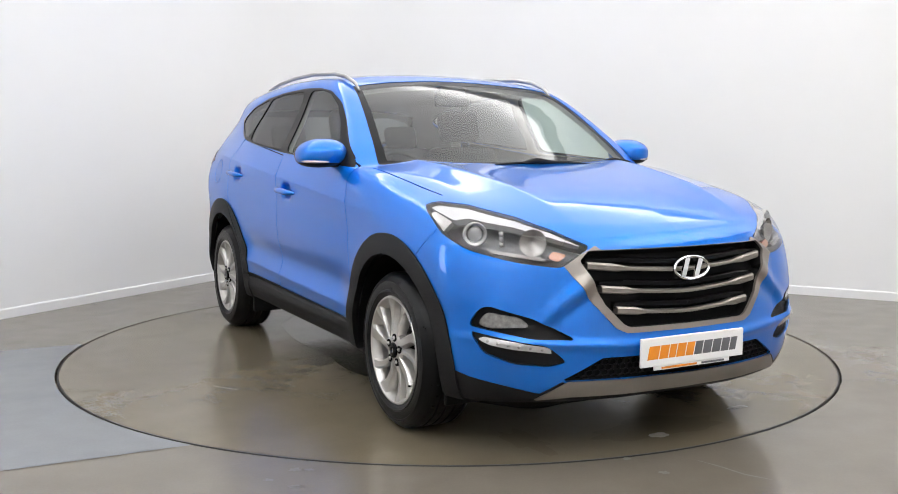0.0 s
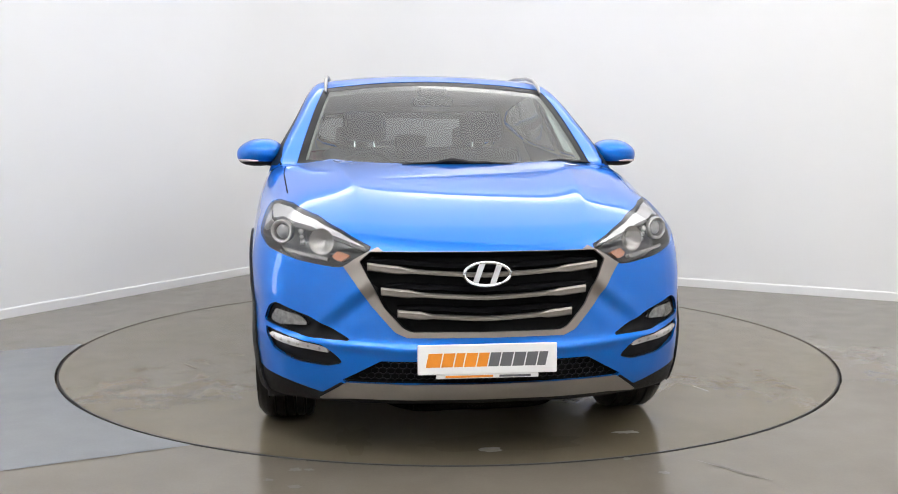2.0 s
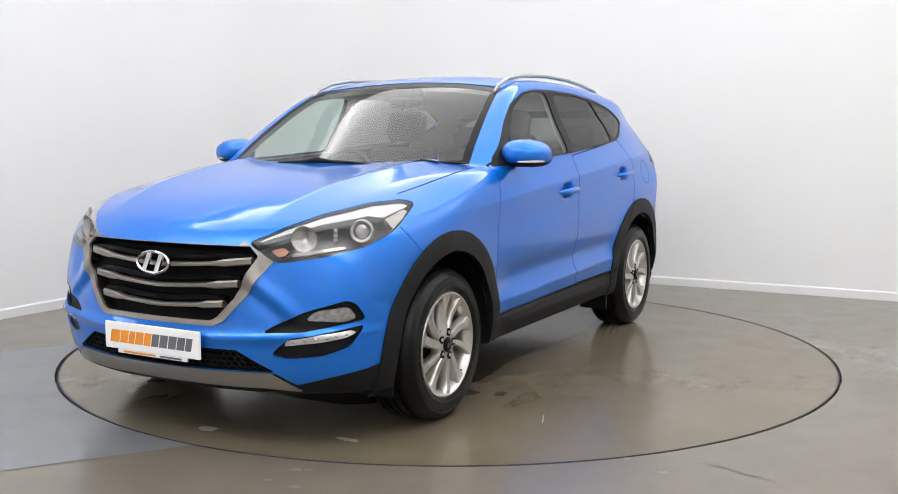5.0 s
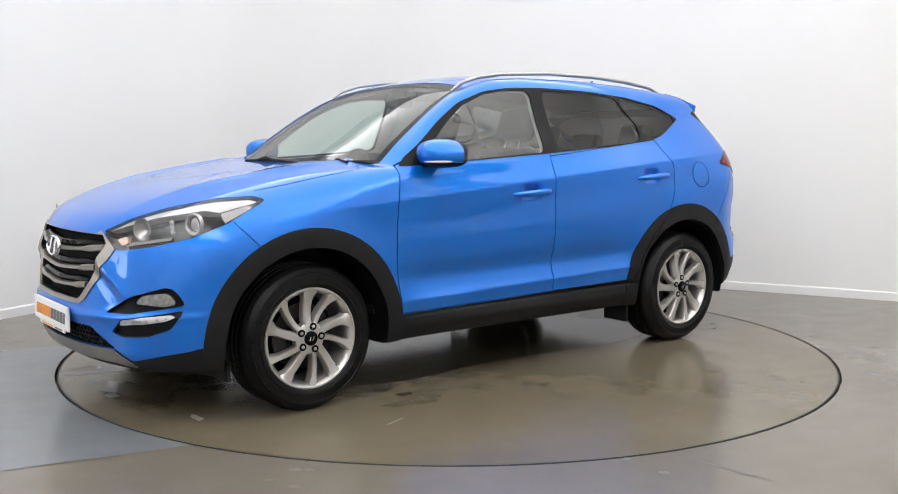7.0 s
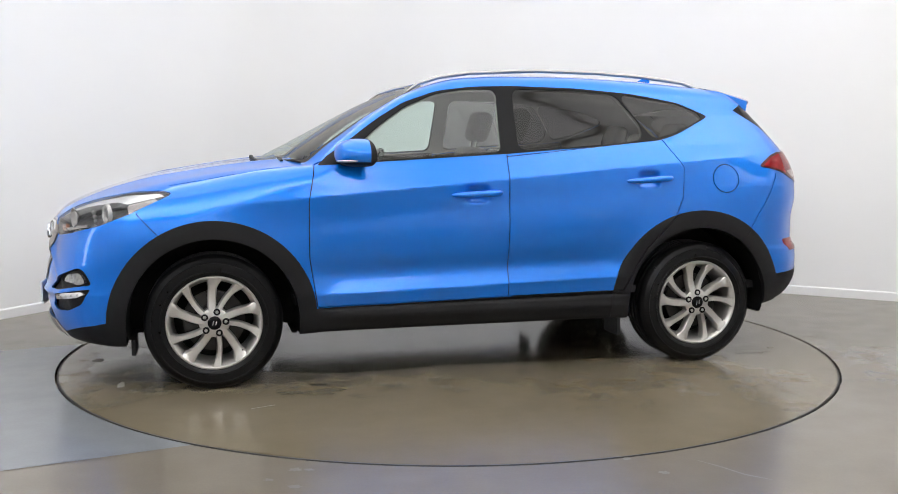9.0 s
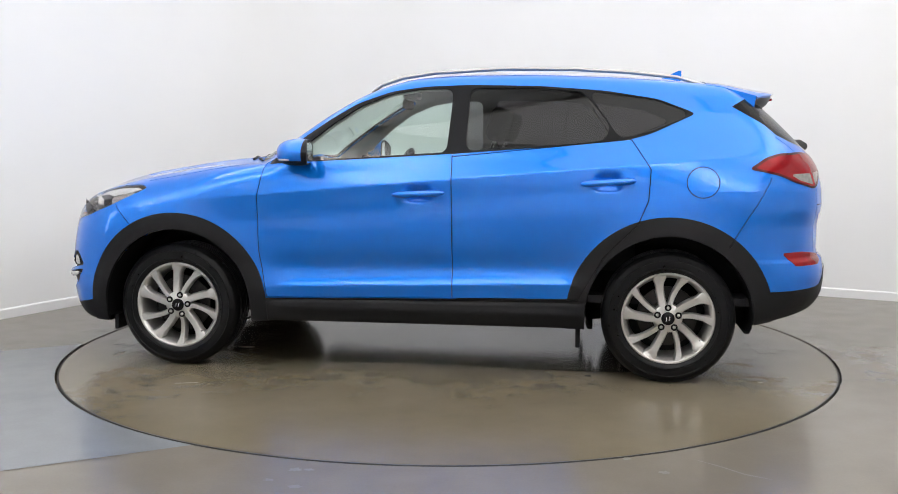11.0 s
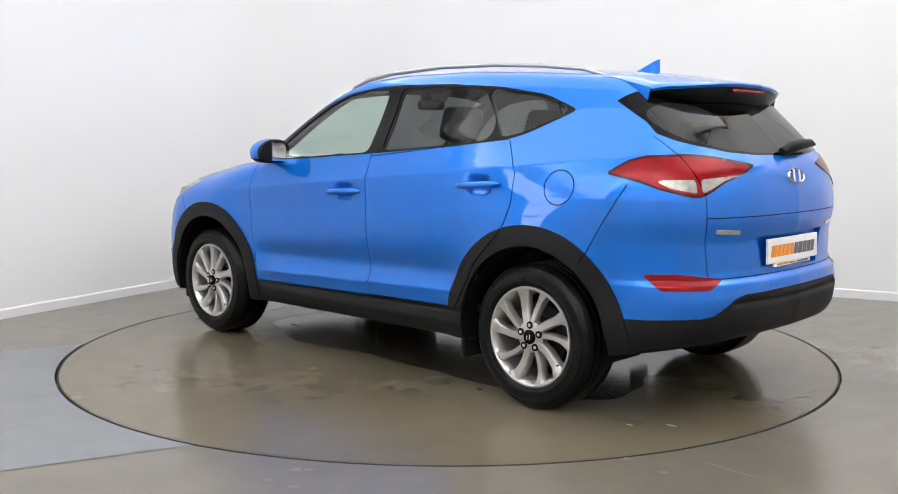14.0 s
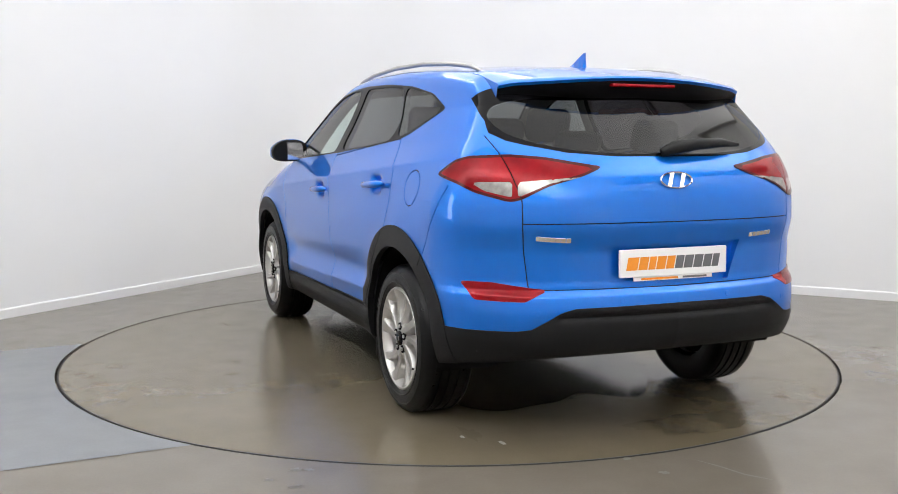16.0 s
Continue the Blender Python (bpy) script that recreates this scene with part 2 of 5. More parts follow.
def build_room():
    # walls with a rounded inner corner; outline in room coordinates, outer face 0.2 m further out
    rad = 0.9
    arc = [(rad - rad * math.cos(a), rad - rad * math.sin(a)) for a in (math.pi / 2 * i / 16 for i in range(17))]
    def wall(name, pts, outs):
        bm = bmesh.new()
        rows = [[bm.verts.new(room_at(u, v, z)) for u, v in line] for line, z in
                ((pts, 0), (pts, ROOM_H), (outs, ROOM_H), (outs, 0))]
        for a, b in zip(rows, rows[1:] + rows[:1]):
            for i in range(len(pts) - 1):
                bm.faces.new((a[i], a[i + 1], b[i + 1], b[i]))
        for i in (0, -1):
            bm.faces.new([r[i] for r in rows])
        ob = part(name, bm, WALL, None, smooth=True)
        return tagged(ob, "plain white painted studio wall", "wall", kind="structure")
    corner_pts = [(0, ROOM_V)] + arc[:1] + arc[1:-1] + arc[-1:] + [(ROOM_U, 0)]
    corner_out = [(-0.2, ROOM_V)] + [(u - 0.2 * math.cos(a), v - 0.2 * math.sin(a)) for (u, v), a in zip(arc, (math.pi / 2 * i / 16 for i in range(17)))] + [(ROOM_U, -0.2)]
    wall("wall_curved", corner_pts, corner_out)
    wall("wall_east", [(ROOM_U, -0.2), (ROOM_U, ROOM_V)], [(ROOM_U + 0.2, -0.2), (ROOM_U + 0.2, ROOM_V)])
    wall("wall_south", [(-0.2, ROOM_V), (ROOM_U + 0.2, ROOM_V)], [(-0.2, ROOM_V + 0.2), (ROOM_U + 0.2, ROOM_V + 0.2)])
    # skirting along the curved wall
    bm = bmesh.new()
    def off(d):
        return [(d, ROOM_V)] + [(u + d * math.cos(a), v + d * math.sin(a)) for (u, v), a in zip(arc, (math.pi / 2 * i / 16 for i in range(17)))] + [(ROOM_U, d)]
    rows = [[bm.verts.new(room_at(u, v, z)) for u, v in off(d)] for d, z in ((-0.003, 0.0), (0.014, 0.0), (0.014, 0.062), (0.010, 0.070), (-0.003, 0.072))]
    for a, b in zip(rows, rows[1:]):
        for i in range(len(a) - 1):
            bm.faces.new((a[i], a[i + 1], b[i + 1], b[i]))
    tagged(part("baseboard", bm, SKIRT, None), "low white painted skirting along the studio wall", "baseboard", kind="structure")
    # ceiling
    bm = bmesh.new()
    lo = [bm.verts.new(room_at(u, v, ROOM_H)) for u, v in ((-0.2, -0.2), (ROOM_U + 0.2, -0.2), (ROOM_U + 0.2, ROOM_V + 0.2), (-0.2, ROOM_V + 0.2))]
    r = bmesh.ops.extrude_face_region(bm, geom=[bm.faces.new(lo)])
    bmesh.ops.translate(bm, verts=[v for v in r["geom"] if isinstance(v, bmesh.types.BMVert)], vec=(0, 0, 0.15))
    tagged(part("ceiling", bm, CEILING, None), "plain pale painted studio ceiling", "ceiling", kind="structure")
    # floor: a sheet with a round pit for the turntable
    steps = 192
    pit = R_RIM + 0.006
    bm = bmesh.new()
    inner = [bm.verts.new((pit * math.cos(a), pit * math.sin(a), 0)) for a in (2 * math.pi * i / steps for i in range(steps))]
    low = [bm.verts.new((v.co.x, v.co.y, -0.06)) for v in inner]
    outer = [bm.verts.new((16 * math.cos(a), 16 * math.sin(a), 0)) for a in (2 * math.pi * i / steps for i in range(steps))]
    for i in range(steps):
        j = (i + 1) % steps
        bm.faces.new((inner[i], inner[j], outer[j], outer[i]))
        bm.faces.new((inner[i], inner[j], low[j], low[i]))
    bm.faces.new(low)
    tagged(part("floor", bm, FLOOR, None), "grey-brown sealed concrete studio floor with faint stains", "floor", kind="structure")
    # painted drive-on strip, ending at the pit
    d, n = Vector((0.8944, 0.4472, 0)), Vector((-0.4472, 0.8944, 0))
    bm = bmesh.new()
    cols = 24
    near, far = [], []
    for i in range(cols + 1):
        k = -1.31 + 2.325 * i / cols
        reach = -math.sqrt((pit + 0.002) ** 2 - k * k)
        near.append(bm.verts.new(d * reach + n * k + Vector((0, 0, 0.002))))
        far.append(bm.verts.new(d * -7.0 + n * k + Vector((0, 0, 0.002))))
    for i in range(cols):
        bm.faces.new((near[i], near[i + 1], far[i + 1], far[i]))
    tagged(part("floor_paint", bm, BLUE_FLOOR, None), "blue-grey painted strip of floor leading to the turntable", "floor paint", kind="structure")


def build_floor_marks():
    rng = random.Random(9)
    for x, y, r in ((0.821, -2.316, 0.018), (0.709, -2.156, 0.016), (-0.586, -2.290, 0.020), (-0.531, -2.290, 0.016), (-0.664, -2.404, 0.014), (-0.557, -2.475, 0.020), (-1.698, -1.877, 0.020)):
        bm = bmesh.new()
        ring = [bm.verts.new((x + r * k * 1.4 * math.cos(a), y + r * k * math.sin(a), 0.0012)) for a, k in ((2 * math.pi * i / 16, rng.uniform(0.6, 1.2)) for i in range(16))]
        bm.faces.new(ring)
        tagged(part("floor_stain", bm, FLOOR_MARK, None), "small dark stain on the concrete floor", "floor stain", kind="structure")
    bm = bmesh.new()
    pts = [(0.978, -2.168), (1.057, -2.249), (1.121, -2.333), (1.208, -2.395)]
    low, high = [], []
    for i, (x, y) in enumerate(pts):
        w = 0.012 if 0 < i < len(pts) - 1 else 0.002
        low.append(bm.verts.new((x, y - w, 0.0012)))
        high.append(bm.verts.new((x, y + w * 0.4, 0.0012)))
    for i in range(len(pts) - 1):
        bm.faces.new((low[i], low[i + 1], high[i + 1], high[i]))
    tagged(part("floor_scratch", bm, FLOOR_MARK, None), "long faint scratch on the concrete floor", "floor scratch", kind="structure")


build_room()
build_floor_marks()


def build_turntable():
    tt = empty("turntable", "round grey-brown concrete vehicle turntable flush with the floor", "turntable")
    bm = bmesh.new()
    rings = lathe(bm, [(R_RIM - 0.006, -0.05), (R_RIM - 0.006, -0.003), (R_RIM - 0.009, 0.0)], steps=192)
    bm.faces.new(rings[-1])
    part("disc", bm, TABLE, tt)
    # thin steel edge, and old oil spots and scuffs on the surface
    bm = bmesh.new()
    lathe(bm, [(R_RIM - 0.014, 0.0008), (R_RIM - 0.0075, 0.0008), (R_RIM - 0.0045, -0.004), (R_RIM - 0.0045, -0.03)], steps=192)
    part("edge_ring", bm, DARK_ALLOY, tt, "thin dark steel edge")
    rng = random.Random(4)
    for x, y, rx, ry, mat in ((0.95, 0.63, 0.055, 0.06, OIL), (0.89, 0.79, 0.05, 0.03, OIL), (-0.11, -1.0, 0.05, 0.035, OIL), (-0.21, 0.76, 0.015, 0.03, OIL), (-0.86, 0.67, 0.02, 0.012, OIL),
                              (-1.89, 0.55, 0.03, 0.012, SCUFF), (-1.75, 0.67, 0.02, 0.01, SCUFF), (2.05, -0.07, 0.03, 0.05, SCUFF), (1.88, 0.55, 0.02, 0.06, SCUFF), (1.21, 0.25, 0.05, 0.02, SCUFF)):
        bm = bmesh.new()
        c = bm.verts.new((x, y, 0.0011))
        ring = [bm.verts.new((x + rx * k * math.cos(a), y + ry * k * math.sin(a), 0.0011)) for a, k in ((2 * math.pi * i / 20, rng.uniform(0.75, 1.15)) for i in range(20))]
        for i in range(20):
            bm.faces.new((c, ring[i], ring[(i + 1) % 20]))
        part("oil_spot" if mat == OIL else "scuff", bm, mat, tt, "dark oil spot" if mat == OIL else "pale scuff mark")
    # wet film under the car, darkened for its shade; small puddles from the wheels
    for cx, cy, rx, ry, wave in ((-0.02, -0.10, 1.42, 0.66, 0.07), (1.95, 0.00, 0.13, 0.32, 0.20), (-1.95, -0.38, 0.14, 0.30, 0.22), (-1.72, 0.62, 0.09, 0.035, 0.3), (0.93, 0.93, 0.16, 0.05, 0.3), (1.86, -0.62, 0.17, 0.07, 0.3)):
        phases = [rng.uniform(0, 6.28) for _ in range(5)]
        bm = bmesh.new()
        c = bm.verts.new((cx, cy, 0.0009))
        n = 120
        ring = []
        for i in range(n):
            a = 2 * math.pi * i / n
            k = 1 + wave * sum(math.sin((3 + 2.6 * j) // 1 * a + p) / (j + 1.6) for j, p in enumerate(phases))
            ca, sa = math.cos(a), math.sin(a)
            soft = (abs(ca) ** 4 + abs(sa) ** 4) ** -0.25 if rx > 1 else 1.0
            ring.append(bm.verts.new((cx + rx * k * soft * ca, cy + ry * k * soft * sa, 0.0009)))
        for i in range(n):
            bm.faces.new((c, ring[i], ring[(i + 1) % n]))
        part("wet_and_shade_patch", bm, WET_SHADE if rx > 1 else DAMP, tt, "wet film on the concrete, darkened to deepen shade under the car" if rx > 1 else "small damp patch on the concrete")
    # hairline scratches
    for x, y, length, turn in ((1.2, 1.15, 0.12, 20), (0.4, -1.5, 0.16, 33)):
        bm = bmesh.new()
        m = pose(x, y, 0.0013, 0, 0, turn)
        box(bm, (-length / 2, -0.0025, -0.0003), (length / 2, 0.0025, 0.0003), m=m)
        part("scratch", bm, SCUFF, tt, "pale hairline scratch")
    return tt


TURNTABLE = build_turntable()


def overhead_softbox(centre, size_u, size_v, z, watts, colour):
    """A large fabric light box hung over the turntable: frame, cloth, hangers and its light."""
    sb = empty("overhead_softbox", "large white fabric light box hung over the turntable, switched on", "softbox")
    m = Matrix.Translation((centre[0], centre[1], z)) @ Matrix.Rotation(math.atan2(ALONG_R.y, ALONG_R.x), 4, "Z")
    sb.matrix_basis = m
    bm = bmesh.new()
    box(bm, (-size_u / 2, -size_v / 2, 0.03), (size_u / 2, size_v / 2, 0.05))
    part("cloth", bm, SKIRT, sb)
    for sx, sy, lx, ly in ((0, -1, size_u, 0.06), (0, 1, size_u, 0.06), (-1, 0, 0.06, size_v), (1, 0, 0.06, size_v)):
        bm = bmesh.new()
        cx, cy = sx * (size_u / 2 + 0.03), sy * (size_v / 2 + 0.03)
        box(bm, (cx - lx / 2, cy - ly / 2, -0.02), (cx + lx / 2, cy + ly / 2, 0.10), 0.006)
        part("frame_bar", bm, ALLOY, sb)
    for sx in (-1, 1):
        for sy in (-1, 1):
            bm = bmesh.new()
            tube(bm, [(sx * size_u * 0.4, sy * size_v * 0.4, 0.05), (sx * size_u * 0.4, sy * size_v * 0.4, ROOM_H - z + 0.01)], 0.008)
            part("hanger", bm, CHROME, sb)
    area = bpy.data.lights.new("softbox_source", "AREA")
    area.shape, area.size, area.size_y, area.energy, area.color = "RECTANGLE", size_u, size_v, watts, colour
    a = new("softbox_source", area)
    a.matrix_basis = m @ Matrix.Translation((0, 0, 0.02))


def fill_uplighter(u, v, lu, lv, watts, colour, drop):
    """An unseen hung trough, added as fill, that washes the ceiling with light."""
    lamp = empty("added_fill_uplighter", "unseen trough light added to brighten the ceiling and walls", "ceiling light", group="ceiling uplighters")
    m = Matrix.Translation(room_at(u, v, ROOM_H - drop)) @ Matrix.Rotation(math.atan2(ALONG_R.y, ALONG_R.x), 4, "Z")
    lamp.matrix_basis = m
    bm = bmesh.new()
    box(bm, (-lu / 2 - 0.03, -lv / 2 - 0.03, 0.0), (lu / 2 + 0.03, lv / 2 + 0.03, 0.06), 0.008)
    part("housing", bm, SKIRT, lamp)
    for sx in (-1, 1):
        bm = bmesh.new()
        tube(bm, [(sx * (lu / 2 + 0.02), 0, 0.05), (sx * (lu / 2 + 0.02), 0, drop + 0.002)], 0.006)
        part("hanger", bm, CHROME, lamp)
    wash = bpy.data.lights.new("fill_uplighter_source", "AREA")
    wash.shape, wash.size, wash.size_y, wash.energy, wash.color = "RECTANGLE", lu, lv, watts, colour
    w = new("fill_uplighter_source", wash)
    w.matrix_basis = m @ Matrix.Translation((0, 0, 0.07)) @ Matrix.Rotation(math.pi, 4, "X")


# light box out of view, assumed from the broad soft reflection on the bonnet
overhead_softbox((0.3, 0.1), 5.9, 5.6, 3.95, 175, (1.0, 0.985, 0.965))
# troughs out of view, added as fill to even out wall and ceiling brightness
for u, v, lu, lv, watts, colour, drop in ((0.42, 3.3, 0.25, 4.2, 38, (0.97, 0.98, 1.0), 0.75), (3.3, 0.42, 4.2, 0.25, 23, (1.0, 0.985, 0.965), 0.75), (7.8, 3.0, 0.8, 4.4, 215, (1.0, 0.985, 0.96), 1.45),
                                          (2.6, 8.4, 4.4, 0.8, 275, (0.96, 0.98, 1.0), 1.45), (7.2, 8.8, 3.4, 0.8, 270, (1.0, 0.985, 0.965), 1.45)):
    fill_uplighter(u, v, lu, lv, watts, colour, drop)



def doorway_stand_in(v, width, height, z, watts, colour):
    """A tall wall panel, stand-in for an unseen bright doorway by the drive-on strip: tray, bars and its light."""
    lamp = empty("doorway_stand_in", "tall lit wall panel added as a stand-in for an unseen bright doorway", "light panel")
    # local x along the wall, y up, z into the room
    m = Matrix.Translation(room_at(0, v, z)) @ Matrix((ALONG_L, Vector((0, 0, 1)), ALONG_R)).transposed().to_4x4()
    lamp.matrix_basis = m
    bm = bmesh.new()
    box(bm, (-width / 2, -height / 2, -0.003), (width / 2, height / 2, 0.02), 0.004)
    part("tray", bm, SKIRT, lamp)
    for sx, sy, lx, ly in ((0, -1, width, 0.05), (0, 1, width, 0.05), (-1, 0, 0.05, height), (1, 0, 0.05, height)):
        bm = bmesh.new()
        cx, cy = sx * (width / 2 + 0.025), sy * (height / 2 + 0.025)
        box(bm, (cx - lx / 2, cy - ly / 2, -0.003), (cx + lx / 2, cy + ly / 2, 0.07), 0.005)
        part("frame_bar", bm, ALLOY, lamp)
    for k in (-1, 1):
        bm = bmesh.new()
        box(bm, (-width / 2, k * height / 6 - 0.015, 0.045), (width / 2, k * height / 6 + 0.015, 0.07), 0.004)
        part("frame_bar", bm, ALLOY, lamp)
    source = bpy.data.lights.new("doorway_stand_in_source", "AREA")
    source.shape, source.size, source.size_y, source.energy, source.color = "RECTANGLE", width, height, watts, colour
    ob = new("doorway_stand_in_source", source)
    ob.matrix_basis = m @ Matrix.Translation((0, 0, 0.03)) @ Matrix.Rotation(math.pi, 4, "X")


# added out of view so the bumper mirrors a doorway's brightness
doorway_stand_in(7.4, 0.7, 1.8, 1.55, 16, (0.97, 0.985, 1.0))

# ---------------------------------------------------------------- the car's body surface
def curve(pts):
    """A smooth monotone curve through (x, value) pairs, as a fast lookup."""
    x = np.array([p[0] for p in pts], float)
    y = np.array([p[1] for p in pts], float)
    h, d = np.diff(x), np.diff(y) / np.diff(x)
    m = np.zeros(len(x))
    for i in range(1, len(x) - 1):
        if d[i - 1] * d[i] > 0:
            w1, w2 = 2 * h[i] + h[i - 1], h[i] + 2 * h[i - 1]
            m[i] = (w1 + w2) / (w1 / d[i - 1] + w2 / d[i])
    m[0], m[-1] = d[0], d[-1]
    xs = np.linspace(x[0], x[-1], 1500)
    i = np.clip(np.searchsorted(x, xs) - 1, 0, len(h) - 1)
    t = (xs - x[i]) / h[i]
    ys = ((1 + 2 * t) * (1 - t) ** 2 * y[i] + t * (1 - t) ** 2 * h[i] * m[i] + t * t * (3 - 2 * t) * y[i + 1] + t * t * (t - 1) * h[i] * m[i + 1])
    return lambda q: np.interp(q, xs, ys)


def smax(a, b, k):
    h = np.maximum(k - np.abs(a - b), 0) / k
    return np.maximum(a, b) + h * h * k / 4


def smin(a, b, k):
    return -smax(-a, -b, k)


AXLE_F, AXLE_R, HUB_Z = 1.408, -1.262, 0.343
SIDE = curve([(0.10, 0.80), (0.25, 0.865), (0.36, 0.888), (0.46, 0.897), (0.56, 0.895), (0.66, 0.905), (0.8, 0.916), (0.92, 0.920),
              (1.02, 0.914), (1.10, 0.897), (1.18, 0.868), (1.26, 0.828), (1.36, 0.776), (1.46, 0.731), (1.54, 0.700), (1.62, 0.668), (1.8, 0.52)])
NOSE = curve([(0.1, 2.10), (0.2, 2.19), (0.27, 2.255), (0.34, 2.285), (0.45, 2.295), (0.55, 2.285), (0.66, 2.275), (0.76, 2.262), (0.84, 2.24), (0.95, 2.19), (1.1, 2.1), (1.8, 1.8)])
NOSE_BOW = curve([(0, 0), (0.25, 0.015), (0.45, 0.058), (0.6, 0.115), (0.7, 0.175), (0.78, 0.24), (0.84, 0.305), (0.9, 0.41), (1.0, 0.7)])
TAIL = curve([(0.1, -1.90), (0.25, -1.98), (0.36, -2.09), (0.46, -2.145), (0.56, -2.155), (0.63, -2.145), (0.69, -2.115), (0.8, -2.115), (0.92, -2.135),
              (1.0, -2.130), (1.1, -2.105), (1.18, -2.06), (1.28, -1.97), (1.38, -1.87), (1.47, -1.77), (1.55, -1.67), (1.8, -1.4)])
TAIL_BOW = curve([(0, 0), (0.3, 0.018), (0.5, 0.05), (0.62, 0.09), (0.72, 0.15), (0.8, 0.23), (0.86, 0.315), (0.92, 0.45), (1.0, 0.7)])
HOOD = curve([(0.2, 1.175), (0.8, 1.165), (1.1, 1.145), (1.28, 1.125), (1.5, 1.092), (1.79, 1.04), (1.95, 1.00), (2.1, 0.945), (2.2, 0.895), (2.28, 0.84), (2.4, 0.74)])
SCREEN = curve([(0.8, 1.72), (1.08, 1.280), (1.17, 1.100), (1.29, 0.868), (1.41, 0.640), (1.5, 0.455), (1.58, 0.248), (1.66, -0.05), (1.8, -0.6)])
ROOF = curve([(-2.4, 1.40), (-1.9, 1.52), (-1.6, 1.572), (-1.3, 1.605), (-0.9, 1.634), (-0.5, 1.648), (-0.2, 1.647), (0.1, 1.630), (0.35, 1.590), (0.8, 1.46), (2.4, 1.0)])
TAPER = curve([(-2.4, -0.10), (-2.0, -0.035), (-1.6, -0.006), (-1.26, 0), (1.4, 0), (1.75, -0.008), (2.0, -0.03), (2.4, -0.09)])
UPPER_TAPER = curve([(-2.4, -0.16), (-1.9, -0.10), (-1.5, -0.045), (-1.1, -0.015), (-0.6, 0), (0.3, 0.0), (0.9, 0.0), (1.5, -0.02), (2.4, -0.10)])

SCREEN_BOW = curve([(0.5, 0.23), (1.1, 0.222), (1.25, 0.158), (1.45, 0.092), (1.6, 0.065), (1.8, 0.06)])
FLOOR_PAN = curve([(-2.4, 0.42), (-2.1, 0.385), (-1.85, 0.34), (-1.6, 0.30), (-1.2, 0.27), (0.9, 0.262), (1.3, 0.25), (1.9, 0.235), (2.15, 0.238), (2.4, 0.27)])
HANDLES = ((0.045, 0.975), (-0.945, 1.042))


